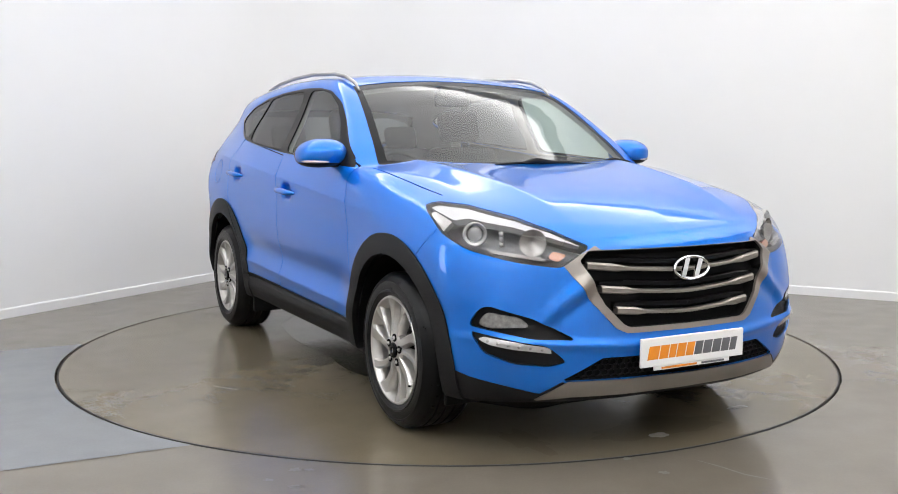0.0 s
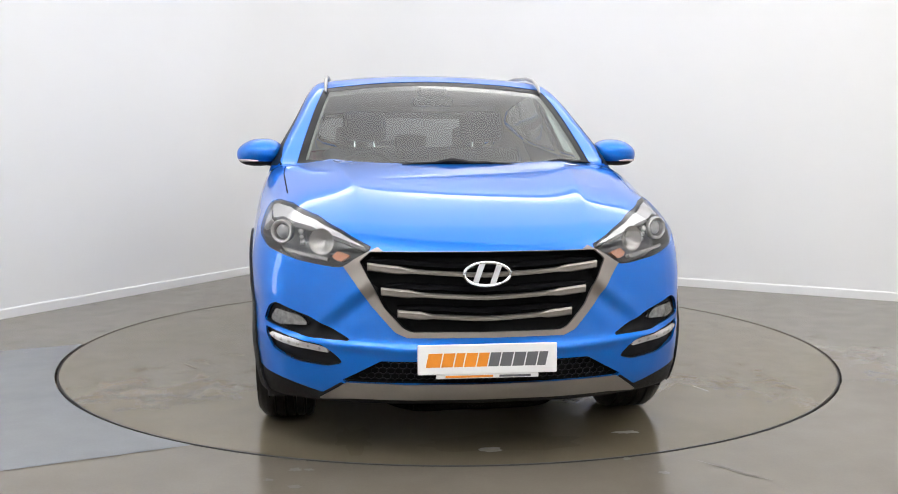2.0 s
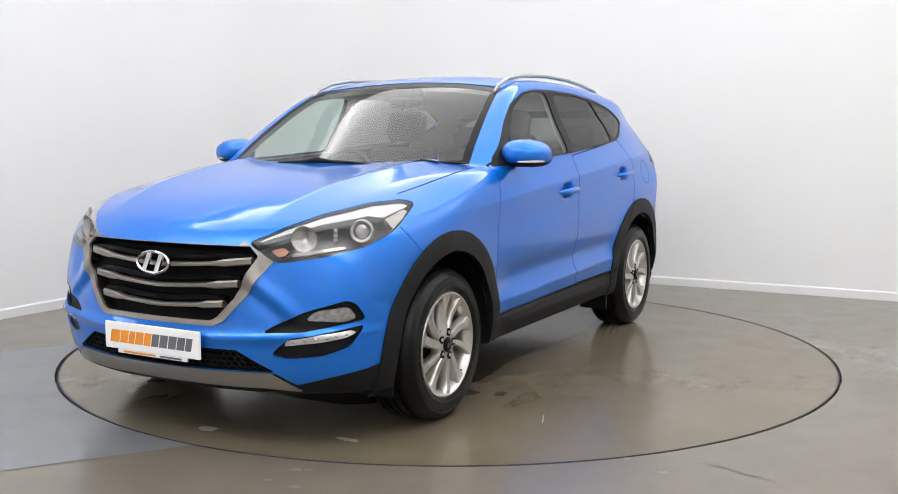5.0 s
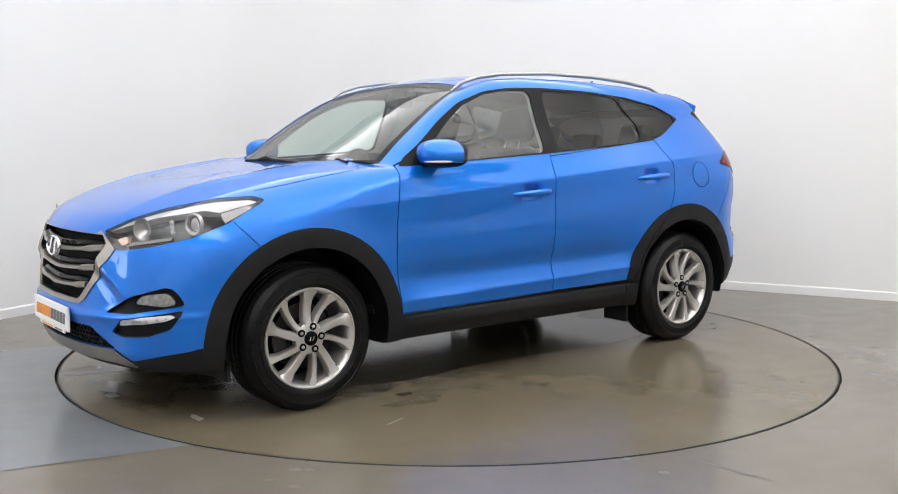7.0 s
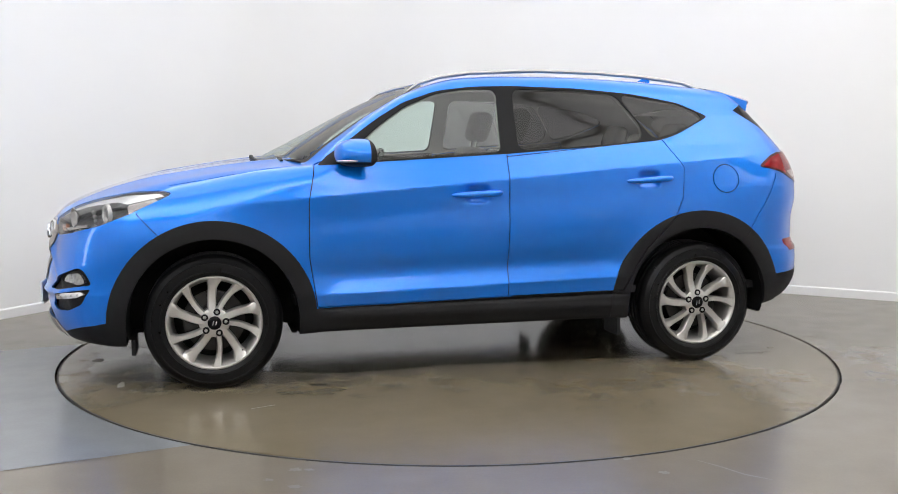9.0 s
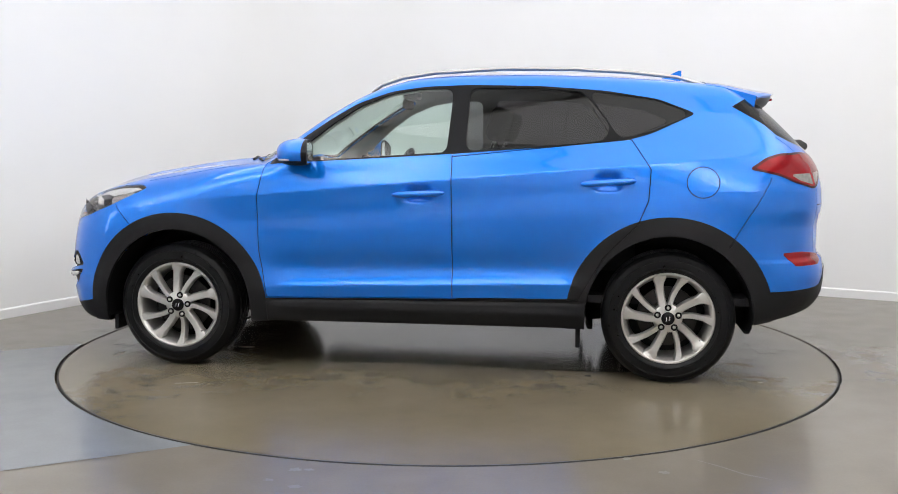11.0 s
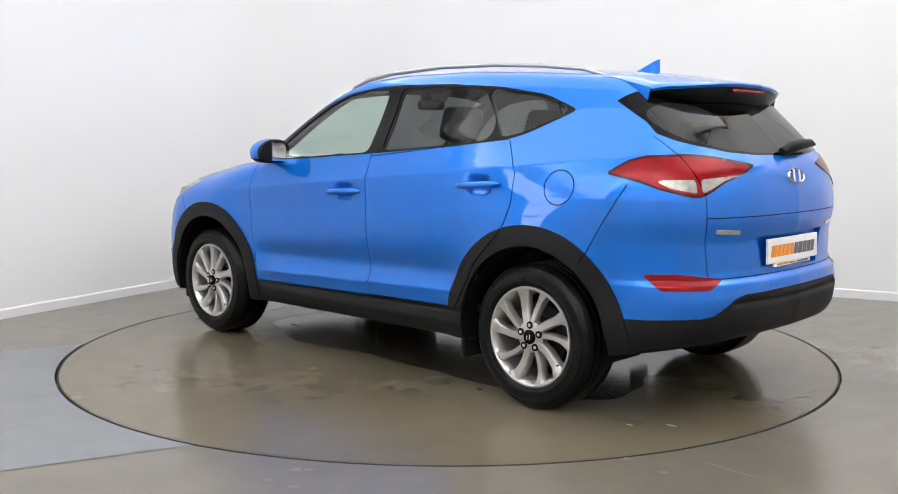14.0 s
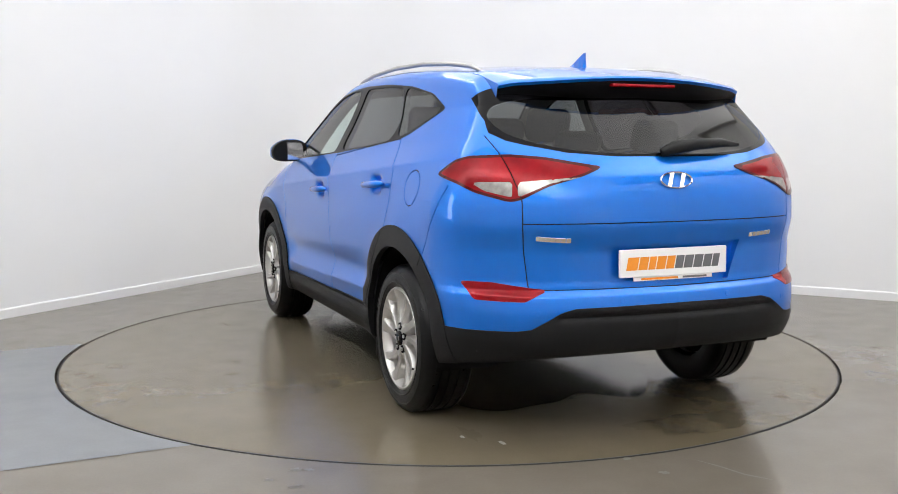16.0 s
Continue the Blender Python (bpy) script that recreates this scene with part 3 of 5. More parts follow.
def body_field(x, y, z):
    """Below zero inside the painted body."""
    y = np.abs(y)
    up = np.clip((z - 1.0) / 0.4, 0, 1)
    side = SIDE(z) + TAPER(x) + UPPER_TAPER(x) * up
    # shoulder line rising to the tail lamps, and the ledge low on the doors
    d = z - (0.955 + (1.04 - x) * 0.083)
    fade = np.clip((1.45 - x) / 0.7, 0, 1) * np.clip((x + 1.75) / 0.4, 0, 1)
    side = side + fade * (0.011 * np.exp(-np.sqrt(d * d + 0.00002) / 0.042) - 0.004 * np.exp(-((d - 0.085) / 0.06) ** 2) - 0.006 * np.exp(-((d + 0.13) / 0.07) ** 2))
    door = np.clip((0.95 - x) / 0.22, 0, 1) * np.clip((x + 0.88) / 0.2, 0, 1)
    door = door * door * (3 - 2 * door)
    dl = z - (0.465 + (0.76 - x) * 0.028)
    side = side + door * (0.016 * np.exp(-np.sqrt(dl * dl + 0.00004) / 0.026) - 0.015 * np.exp(-((dl - 0.10) / 0.065) ** 2))
    # groove between the sill moulding and its lower face
    side = side + door * (-0.012 * np.exp(-((z - (0.392 + (0.76 - x) * 0.012)) / 0.010) ** 2) + 0.010 * np.exp(-((z - 0.345) / 0.03) ** 2))
    # swollen wheel arches
    for ax in (AXLE_F, AXLE_R):
        r = np.hypot(x - ax, z - HUB_Z)
        side = side + 0.016 * np.exp(-((r - 0.43) / 0.11) ** 2)
    for hx, hz in HANDLES:
        side = side - 0.022 * np.exp(-((x - hx) / 0.062) ** 4 - ((z - hz) / 0.040) ** 4)
    s = y - side
    bow = NOSE_BOW(y)
    # bumper relief: a lip above the lower intake, a shoulder running out from the grille, a hollow below the lamps
    lip = 0.014 * np.exp(-((z - 0.468 - 0.05 * np.clip(y - 0.3, 0, 1)) / 0.020) ** 2) * np.clip((y - 0.05) / 0.25, 0, 1)
    along = np.clip((y - 0.42) / 0.3, 0, 1)
    shoulder = 0.016 * np.exp(-((z - (0.74 - 0.26 * along)) / 0.045) ** 2) * np.clip((y - 0.36) / 0.10, 0, 1) * np.clip((0.85 - y) / 0.1, 0, 1)
    hollow = 0.010 * np.exp(-((z - (0.66 - 0.16 * along)) / 0.04) ** 2) * np.clip((y - 0.36) / 0.1, 0, 1)
    swell = 0.030 * np.exp(-((z - 0.60) / 0.22) ** 2) * np.clip((y - 0.55) / 0.22, 0, 1)
    front = x - (NOSE(z) - bow + swell + lip + shoulder - hollow)
    # bonnet crown with raised flanks
    across = y - (0.50 + 0.13 * (1.6 - x))
    ridge = 0.024 * np.exp(-np.sqrt(across * across + 0.00015) / 0.11) * np.clip((2.2 - x) / 0.5, 0, 1)
    top = z - (HOOD(x + 0.55 * bow * np.clip((x - 1.2) / 0.9, 0, 1)) - 0.024 * (y / 0.7) ** 2.4 + ridge)
    roof = z - (ROOF(x) - 0.036 * (y / 0.6) ** 2.2)
    screen = (x - (SCREEN(z) - SCREEN_BOW(z) * (y / 0.72) ** 2.0)) * 0.55
    cabin = smax(roof, screen, 0.05)
    upper = smin(top, cabin, 0.012)
    tail_bow = TAIL_BOW(y) * (1 + 0.25 * up)
    groove = 0.014 * np.exp(-((z - 0.548) / 0.014) ** 2) * np.clip((0.55 - y) / 0.06, 0, 1) + 0.010 * np.exp(-((z - 0.655) / 0.014) ** 2)
    tail = (TAIL(z) + tail_bow + groove) - x
    soft_edge = np.clip((x - 0.80) / 0.75, 0, 1)
    f = smax(s, upper, 0.064 + 0.16 * soft_edge * soft_edge * (3 - 2 * soft_edge))
    f = smax(f, front, 0.06)
    f = smax(f, tail, 0.05)
    return smax(f, FLOOR_PAN(x) - z, 0.03)


def field_normal(p):
    e = 0.0015
    g = np.stack([body_field(p[:, 0] + e, p[:, 1], p[:, 2]) - body_field(p[:, 0] - e, p[:, 1], p[:, 2]),
                  body_field(p[:, 0], p[:, 1] + e, p[:, 2]) - body_field(p[:, 0], p[:, 1] - e, p[:, 2]),
                  body_field(p[:, 0], p[:, 1], p[:, 2] + e) - body_field(p[:, 0], p[:, 1], p[:, 2] - e)], 1) / (2 * e)
    return g


def settle(p, steps=4):
    """Moves points onto the body surface."""
    for _ in range(steps):
        g = field_normal(p)
        p = p - g * (body_field(p[:, 0], p[:, 1], p[:, 2]) / np.maximum((g * g).sum(1), 1e-6))[:, None] * 0.9
    return p


def body_shell(h=0.0118):
    """Surface nets over the field, for the car's left half (y >= 0)."""
    ax = [np.arange(-2.25, 2.42, h), np.arange(-2 * h, 1.02, h), np.arange(0.15, 1.74, h)]
    X, Y, Z = np.meshgrid(*ax, indexing="ij")
    f = body_field(X + 0 * Y, Y, Z)
    s = f < 0
    c = [slice(0, -1), slice(1, None)]
    corners = [(i, j, k) for i in (0, 1) for j in (0, 1) for k in (0, 1)]
    count = sum(s[c[i], c[j], c[k]].astype(np.int8) for i, j, k in corners)
    cells = np.argwhere((count > 0) & (count < 8))
    index = -np.ones(count.shape, np.int64)
    index[tuple(cells.T)] = np.arange(len(cells))
    acc, num = np.zeros((len(cells), 3)), np.zeros(len(cells))
    for a in corners:
        for axis in range(3):
            if a[axis]:
                continue
            b = list(a)
            b[axis] = 1
            fa = f[tuple((cells + a).T)]
            fb = f[tuple((cells + b).T)]
            cross = (fa < 0) != (fb < 0)
            t = np.where(cross, fa / np.where(fa == fb, 1, fa - fb), 0)
            p = cells + np.array(a, float)
            p[:, axis] += t
            acc += np.where(cross[:, None], p, 0)
            num += cross
    v = acc / num[:, None] * h + np.array([a[0] for a in ax])
    quads = []
    for axis in range(3):
        lo, hi = [slice(None)] * 3, [slice(None)] * 3
        lo[axis], hi[axis] = slice(0, -1), slice(1, None)
        sa, sb = s[tuple(lo)], s[tuple(hi)]
        e = np.argwhere(sa != sb)
        u, w = (axis + 1) % 3, (axis + 2) % 3
        ok = (e[:, u] > 0) & (e[:, w] > 0) & (e[:, u] < count.shape[u]) & (e[:, w] < count.shape[w])
        e = e[ok]
        flip = sa[tuple(e.T)]
        q = []
        for du, dw in ((-1, -1), (0, -1), (0, 0), (-1, 0)):
            k = e.copy()
            k[:, u] += du
            k[:, w] += dw
            q.append(index[tuple(k.T)])
        q = np.stack(q, 1)
        q = np.where(flip[:, None], q, q[:, ::-1])
        quads.append(q[(q >= 0).all(1)])
    q = np.concatenate(quads)
    v = settle(v)
    tris = np.concatenate([q[:, [0, 1, 2]], q[:, [0, 2, 3]]])
    return v, tris


def split(v, tris, g, tags):
    """Cuts triangles along g = 0. tags: one row of marks a triangle. Returns the mesh and which triangles lie at g < 0."""
    g = np.where(np.abs(g) < 1e-7, 1e-7, g)
    sg = g[tris] < 0
    n = sg.sum(1)
    keep = (n == 0) | (n == 3)
    out_t, out_tag = [tris[keep]], [tags[keep]]
    mixed = tris[~keep]
    mt = tags[~keep]
    if len(mixed):
        ms = sg[~keep]
        lone_sign = ms.sum(1) == 1
        lone = np.argmax(ms == lone_sign[:, None], 1)
        idx = np.arange(len(mixed))
        a, b, c = mixed[idx, lone], mixed[idx, (lone + 1) % 3], mixed[idx, (lone + 2) % 3]
        pairs = np.concatenate([np.stack([a, b], 1), np.stack([a, c], 1)])
        key = np.sort(pairs, 1)
        uniq, inv = np.unique(key, axis=0, return_inverse=True)
        inv = inv.ravel()
        ga, gb = g[uniq[:, 0]], g[uniq[:, 1]]
        t = ga / (ga - gb)
        nv = v[uniq[:, 0]] + (v[uniq[:, 1]] - v[uniq[:, 0]]) * t[:, None]
        base = len(v)
        v = np.concatenate([v, nv])
        g = np.concatenate([g, np.zeros(len(nv))])
        ab, ac = base + inv[:len(mixed)], base + inv[len(mixed):]
        out_t += [np.stack([a, ab, ac], 1), np.stack([ab, b, c], 1), np.stack([ab, c, ac], 1)]
        out_tag += [mt, mt, mt]
    tris, tags = np.concatenate(out_t), np.concatenate(out_tag)
    inside = g[tris].sum(1) < 0
    return v, tris, tags, inside


def poly_distance(a, b, poly):
    """Signed distance (below zero inside) of the points (a, b) from a closed outline."""
    p = np.array(poly, float)
    q = np.roll(p, -1, 0)
    best = np.full(a.shape, 1e9)
    inside = np.zeros(a.shape, bool)
    for (x0, y0), (x1, y1) in zip(p, q):
        dx, dy = x1 - x0, y1 - y0
        t = np.clip(((a - x0) * dx + (b - y0) * dy) / (dx * dx + dy * dy), 0, 1)
        best = np.minimum(best, np.hypot(a - x0 - t * dx, b - y0 - t * dy))
        if y0 != y1:
            inside ^= ((y0 > b) != (y1 > b)) & (a < (x1 - x0) * (b - y0) / (y1 - y0) + x0)
    return np.where(inside, -best, best)


def line_distance(a, b, pts):
    p = np.array(pts, float)
    best = np.full(a.shape, 1e9)
    for (x0, y0), (x1, y1) in zip(p, p[1:]):
        dx, dy = x1 - x0, y1 - y0
        t = np.clip(((a - x0) * dx + (b - y0) * dy) / (dx * dx + dy * dy), 0, 1)
        best = np.minimum(best, np.hypot(a - x0 - t * dx, b - y0 - t * dy))
    return best


def rounded(pts, r=0.02):
    """Rounds each corner of an outline over a length r along its two edges."""
    out = []
    n = len(pts)
    for i in range(n):
        a, c, b = Vector(pts[i - 1]), Vector(pts[i]), Vector(pts[(i + 1) % n])
        p = c + (a - c) * min(0.45, r / max((a - c).length, 1e-6))
        q = c + (b - c) * min(0.45, r / max((b - c).length, 1e-6))
        for k in (0.0, 0.25, 0.5, 0.75, 1.0):
            w = p * (1 - k) ** 2 + c * (2 * k * (1 - k)) + q * k ** 2
            out.append((w.x, w.y))
    return out


# outlines: side ones as (x, z); front ones as (y, z); corner ones as (y - x, z) or (y + x, z)
GLASSHOUSE = [(0.90, 1.125), (0.60, 1.142), (-0.15, 1.185), (-0.81, 1.235), (-1.06, 1.262), (-1.16, 1.29), (-1.385, 1.392), (-1.372, 1.405), (-1.20, 1.472), (-0.92, 1.518),
              (-0.57, 1.545), (-0.2, 1.553), (0.03, 1.545), (0.22, 1.520), (0.41, 1.455), (0.56, 1.365), (0.72, 1.25)]
PANE_F = [(0.64, 1.163), (-0.083, 1.207), (-0.098, 1.515), (0.05, 1.515), (0.22, 1.488), (0.39, 1.42), (0.53, 1.325), (0.68, 1.2)]
PANE_R = [(-0.215, 1.217), (-0.80, 1.258), (-0.92, 1.275), (-0.93, 1.34), (-0.80, 1.497), (-0.57, 1.515), (-0.222, 1.52)]
PANE_Q = [(-1.01, 1.285), (-1.14, 1.315), (-1.335, 1.394), (-1.18, 1.452), (-0.86, 1.497)]
DOOR_F = [(0.895, 1.13), (0.93, 0.95), (0.93, 0.66), (0.89, 0.40), (-0.135, 0.42), (-0.135, 0.8), (-0.13, 1.17), (-0.13, 1.6)]
DOOR_R = [(-0.13, 1.17), (-0.135, 0.8), (-0.135, 0.42), (-0.80, 0.43), (-0.93, 0.66), (-1.10, 0.83), (-1.15, 0.95), (-1.16, 1.11), (-1.06, 1.262)]
SILL = [(0.91, 0.395), (-0.82, 0.432), (-0.86, 0.2), (0.92, 0.2)]
HEADLAMP = [(-1.767, 0.848), (-1.549, 0.912), (-1.342, 0.957), (-1.048, 0.998), (-0.845, 1.006), (-0.766, 0.994), (-0.770, 0.978), (-0.932, 0.890), (-1.115, 0.834), (-1.38, 0.793), (-1.598, 0.772), (-1.635, 0.775)]
LAMP_BAND = [(-1.75, 0.845), (-1.549, 0.905), (-1.342, 0.949), (-1.048, 0.989), (-0.85, 0.996), (-0.80, 0.985), (-0.99, 0.945), (-1.084, 0.955), (-1.356, 0.926), (-1.555, 0.888)]
LAMP_CORNER = [(-0.985, 0.938), (-0.845, 0.972), (-0.815, 0.962), (-0.938, 0.898)]
LAMP_AMBER = [(-1.655, 0.822), (-1.58, 0.838), (-1.555, 0.812), (-1.61, 0.795)]
LAMP_STRIP = [(-1.54, 0.812), (-1.231, 0.842), (-1.242, 0.829), (-1.542, 0.797)]
FOG_POCKET = [(-1.135, 0.548), (-1.198, 0.615), (-1.257, 0.628), (-1.50, 0.580), (-1.62, 0.535), (-1.72, 0.497), (-1.5, 0.505), (-1.3, 0.530)]
FOG_LAMP = [(-1.483, 0.550), (-1.426, 0.586), (-1.242, 0.604), (-1.186, 0.556), (-1.26, 0.541)]
DRL_POCKET = [(-1.145, 0.528), (-1.30, 0.512), (-1.57, 0.480), (-1.67, 0.412), (-1.58, 0.395), (-1.393, 0.405), (-1.23, 0.445)]
DRL = [(-1.60, 0.447), (-1.58, 0.472), (-1.40, 0.497), (-1.228, 0.510), (-1.195, 0.501), (-1.262, 0.480), (-1.42, 0.463)]
TAIL_CLEAR = [(-1.04, 1.086), (-1.294, 1.089), (-1.303, 1.029), (-1.14, 1.052)]
TAIL_CLEAR_GATE = [(-1.326, 1.089), (-1.672, 1.110), (-1.492, 1.083), (-1.40, 1.05), (-1.334, 1.029)]
GRILLE_OUT = [(-1, 0.8345), (0.385, 0.8345), (0.405, 0.850), (0.54, 0.785), (0.43, 0.63), (0.345, 0.535), (0.30, 0.515), (-1, 0.510)]
GRILLE = [(-1, 0.833), (0.435, 0.833), (0.475, 0.797), (0.385, 0.625), (0.315, 0.55), (0.285, 0.536), (-1, 0.532)]
INTAKE = [(-1, 0.425), (0.40, 0.425), (0.56, 0.335), (-1, 0.335)]
SKID = [(-1, 0.335), (0.53, 0.335), (0.635, 0.258), (0.5, 0.270), (-1, 0.276)]
TAIL_LAMP = [(-0.775, 1.112), (-0.907, 1.171), (-1.005, 1.190), (-1.251, 1.197), (-1.439, 1.187), (-1.743, 1.148), (-1.656, 1.112), (-1.492, 1.073), (-1.351, 1.018), (-1.288, 1.010), (-1.076, 1.045), (-0.956, 1.078)]
REFLECTOR = [(-0.977, 0.686), (-1.188, 0.688), (-1.500, 0.660), (-1.389, 0.614), (-1.091, 0.616)]
REAR_GLASS = [(-1, 1.42), (0.45, 1.44), (0.655, 1.405), (0.695, 1.335), (0.635, 1.264), (0.45, 1.218), (0.25, 1.202), (-1, 1.195)]
REAR_DARK = [(-1, 1.50), (0.5, 1.50), (0.70, 1.50), (0.73, 1.40), (0.73, 1.30), (0.66, 1.252), (0.60, 1.235), (0.45, 1.205), (0.25, 1.190), (-1, 1.185)]
PLATE_WELL = [(-1, 0.835), (0.345, 0.835), (0.285, 0.672), (-1, 0.672)]


TAIL_SEAM = ((0.70, 0.85, 0.956, 1.058), (-1.545, -1.634, -1.700, -1.755))


def wheel_arch(x, z, ax, r, low):
    """Round arch that runs straight down below the hub; below zero inside."""
    return np.where(z > HUB_Z, np.hypot(x - ax, z - HUB_Z), np.abs(x - ax)) - r


def cut_body():
    """Cuts the shell into named panels. Returns points, normals and {name: triangles}."""
    v, t = body_shell()
    tags = np.zeros((len(t), 1), np.int64)
    v, t, tags, inside = split(v, t, v[:, 1].copy(), tags)
    t, tags = t[~inside], tags[~inside]
    marks = {}

    def cut(name, g):
        nonlocal v, t, tags
        v, t, tags, inside = split(v, t, g, tags)
        tags = np.concatenate([tags, inside[:, None].astype(np.int64)], 1)
        marks[name] = tags.shape[1] - 1

    def co():
        return v[:, 0], v[:, 1], v[:, 2]

    def cut2(name, kind, poly):
        x, y, z = co()
        a, b = {"side": (x, z), "front": (y, z), "fc": (y - x, z), "rc": (y + x, z), "top": (x, y)}[kind]
        cut(name, poly_distance(a, b, poly))

    for n, poly in (("glasshouse", rounded(GLASSHOUSE, 0.04)), ("pane_f", rounded(PANE_F, 0.03)), ("pane_r", rounded(PANE_R, 0.035)), ("pane_q", rounded(PANE_Q, 0.03)),
                    ("door_f", DOOR_F), ("door_r", DOOR_R), ("sill", SILL)):
        if n.startswith("pane"):
            cut(n, poly_distance(v[:, 0], v[:, 2], poly) - 0.017)
        else:
            cut2(n, "side", poly)
    def band(name, g, w):
        """A narrow strip |g| < w."""
        cut(name + "_o", g(*co()) - w)
        cut(name + "_i", g(*co()) + w)

    band("gap_df", lambda x, y, z: poly_distance(x, z, DOOR_F), 0.0025)
    band("gap_dr", lambda x, y, z: poly_distance(x, z, DOOR_R), 0.0025)
    for ax, n, ro, ri in ((AXLE_F, "f", 0.515, 0.425), (AXLE_R, "r", 0.525, 0.428)):
        x, y, z = co()
        cut("clad_" + n, wheel_arch(x, z, ax, ro, 0))
        x, y, z = co()
        cut("arch_" + n, wheel_arch(x, z, ax, ri, 0))
    for n, poly in (("headlamp", rounded(HEADLAMP, 0.03)), ("fog_pocket", rounded(FOG_POCKET, 0.03)), ("drl_pocket", rounded(DRL_POCKET, 0.03)), ("lamp_band", LAMP_BAND), ("lamp_corner", LAMP_CORNER),
                    ("lamp_amber", LAMP_AMBER), ("lamp_strip", LAMP_STRIP), ("fog_lamp", rounded(FOG_LAMP, 0.03)), ("drl", rounded(DRL, 0.02))):
        cut2(n, "fc", poly)
    for n, poly in (("grille_out", GRILLE_OUT), ("grille", GRILLE), ("intake", INTAKE), ("skid", SKID)):
        cut2(n, "front", poly)
    for n, poly in (("tail_lamp", rounded(TAIL_LAMP, 0.03)), ("reflector", rounded(REFLECTOR, 0.012)), ("tail_clear", rounded(TAIL_CLEAR, 0.015)), ("tail_clear_gate", rounded(TAIL_CLEAR_GATE, 0.015))):
        cut2(n, "rc", poly)
    cut("tail_core", poly_distance(v[:, 1] + v[:, 0], v[:, 2], TAIL_LAMP) + 0.011)
    for n, poly in (("rear_dark", REAR_DARK), ("rear_glass", rounded(REAR_GLASS, 0.08)), ("plate_well", PLATE_WELL)):
        cut2(n, "front", poly)
    # lower black skirts of the bumpers
    x, y, z = co()
    cut("underside", z - (FLOOR_PAN(x) + 0.009))
    x, y, z = co()
    cut("front_skirt", z - np.interp(y, [0, 0.45, 0.55, 0.62, 0.84, 0.95], [0.30, 0.30, 0.335, 0.285, 0.345, 0.40]))
    x, y, z = co()
    cut("rear_skirt", z - np.interp(y, [0, 0.46, 0.52, 0.63, 0.68, 0.9, 1.0], [0.592, 0.588, 0.572, 0.506, 0.497, 0.49, 0.49]))
    # windscreen
    x, y, z = co()
    edge = curve([(1.0, 0.80), (1.13, 0.765), (1.3, 0.715), (1.45, 0.665), (1.57, 0.615), (1.8, 0.5)])
    ws = np.maximum(np.maximum(y - edge(z) + 0.012, (1.128 + 0.01 * (y / 0.7) ** 2) - z), z - (1.592 - 0.045 * (y / 0.6) ** 2))
    cut("screen", ws)
    x, y, z = co()
    ws = np.maximum(np.maximum(y - edge(z) + 0.050, (1.15 + 0.01 * (y / 0.7) ** 2) - z), z - (1.567 - 0.045 * (y / 0.6) ** 2))
    cut("screen_clear", ws)
    # shut lines: bonnet, tailgate, bumper corners, fuel flap
    band("gap_hood", lambda x, y, z: y - np.interp(x, [0.9, 1.2, 1.62, 1.7], [0.803, 0.80, 0.765, 0.755]), 0.003)
    band("gap_gate", lambda x, y, z: poly_distance(y, z, [(0.70, 1.36), (0.722, 1.27), (0.70, 1.20), (0.66, 1.02), (0.66, 0.91), (0.63, 0.66), (-1, 0.655), (-1, 1.36)]), 0.002)
    # tailgate crease, drawn as a dark strip like the shut lines
    band("gap_fold", lambda x, y, z: z - 0.925, 0.0022)
    band("gap_nose", lambda x, y, z: x - np.interp(z, [0.7, 0.78, 0.885, 0.95], [1.62, 1.66, 1.76, 1.80]), 0.0025)
    band("gap_tail", lambda x, y, z: x - np.interp(z, TAIL_SEAM[0], TAIL_SEAM[1]), 0.0025)
    x, y, z = co()
    cut("rear_zone", x - np.interp(z, [1.15, 1.21, 1.283, 1.337, 1.434, 1.46, 1.56], [-1.97, -1.90, -1.80, -1.74, -1.573, -1.62, -1.80]))
    band("gap_flap", lambda x, y, z: np.hypot((x + 1.42) * 0.97, z - 1.045) - 0.078, 0.0025)

    n = field_normal(v)
    n /= np.linalg.norm(n, axis=1)[:, None]
    mid, mn = v[t].mean(1), n[t].mean(1)
    m = {k: tags[:, i] == 1 for k, i in marks.items()}
    x, y, z = mid.T
    sideways, ahead, behind = mn[:, 1] > 0.30, (x > 1.2) & (mn[:, 0] > 0.05), (x < -1.3) & (mn[:, 0] < -0.1)
    name = np.full(len(t), "shell", dtype="U20")
    is_side = (y > 0.45) & (x > -1.75) & (x < 1.5)
    name[(x > 0.95) & (z > 0.80) & (mn[:, 2] > 0.2)] = "bonnet"
    name[is_side & m["door_f"] & (z < 1.3)] = "door_front"
    name[is_side & m["door_r"] & (z < 1.3)] = "door_rear"
    def strip(k):
        return m[k + "_o"] & ~m[k + "_i"]
    gaps = ((strip("gap_df") | strip("gap_dr")) & is_side & (z < 1.285)) | (strip("gap_hood") & (x > 0.98) & (x < 1.615) & (mn[:, 2] > 0.1))
    gaps |= (strip("gap_gate") & behind & (x < -1.6) & (z < 1.275)) | (strip("gap_fold") & (x < -1.9) & (y < 0.66))
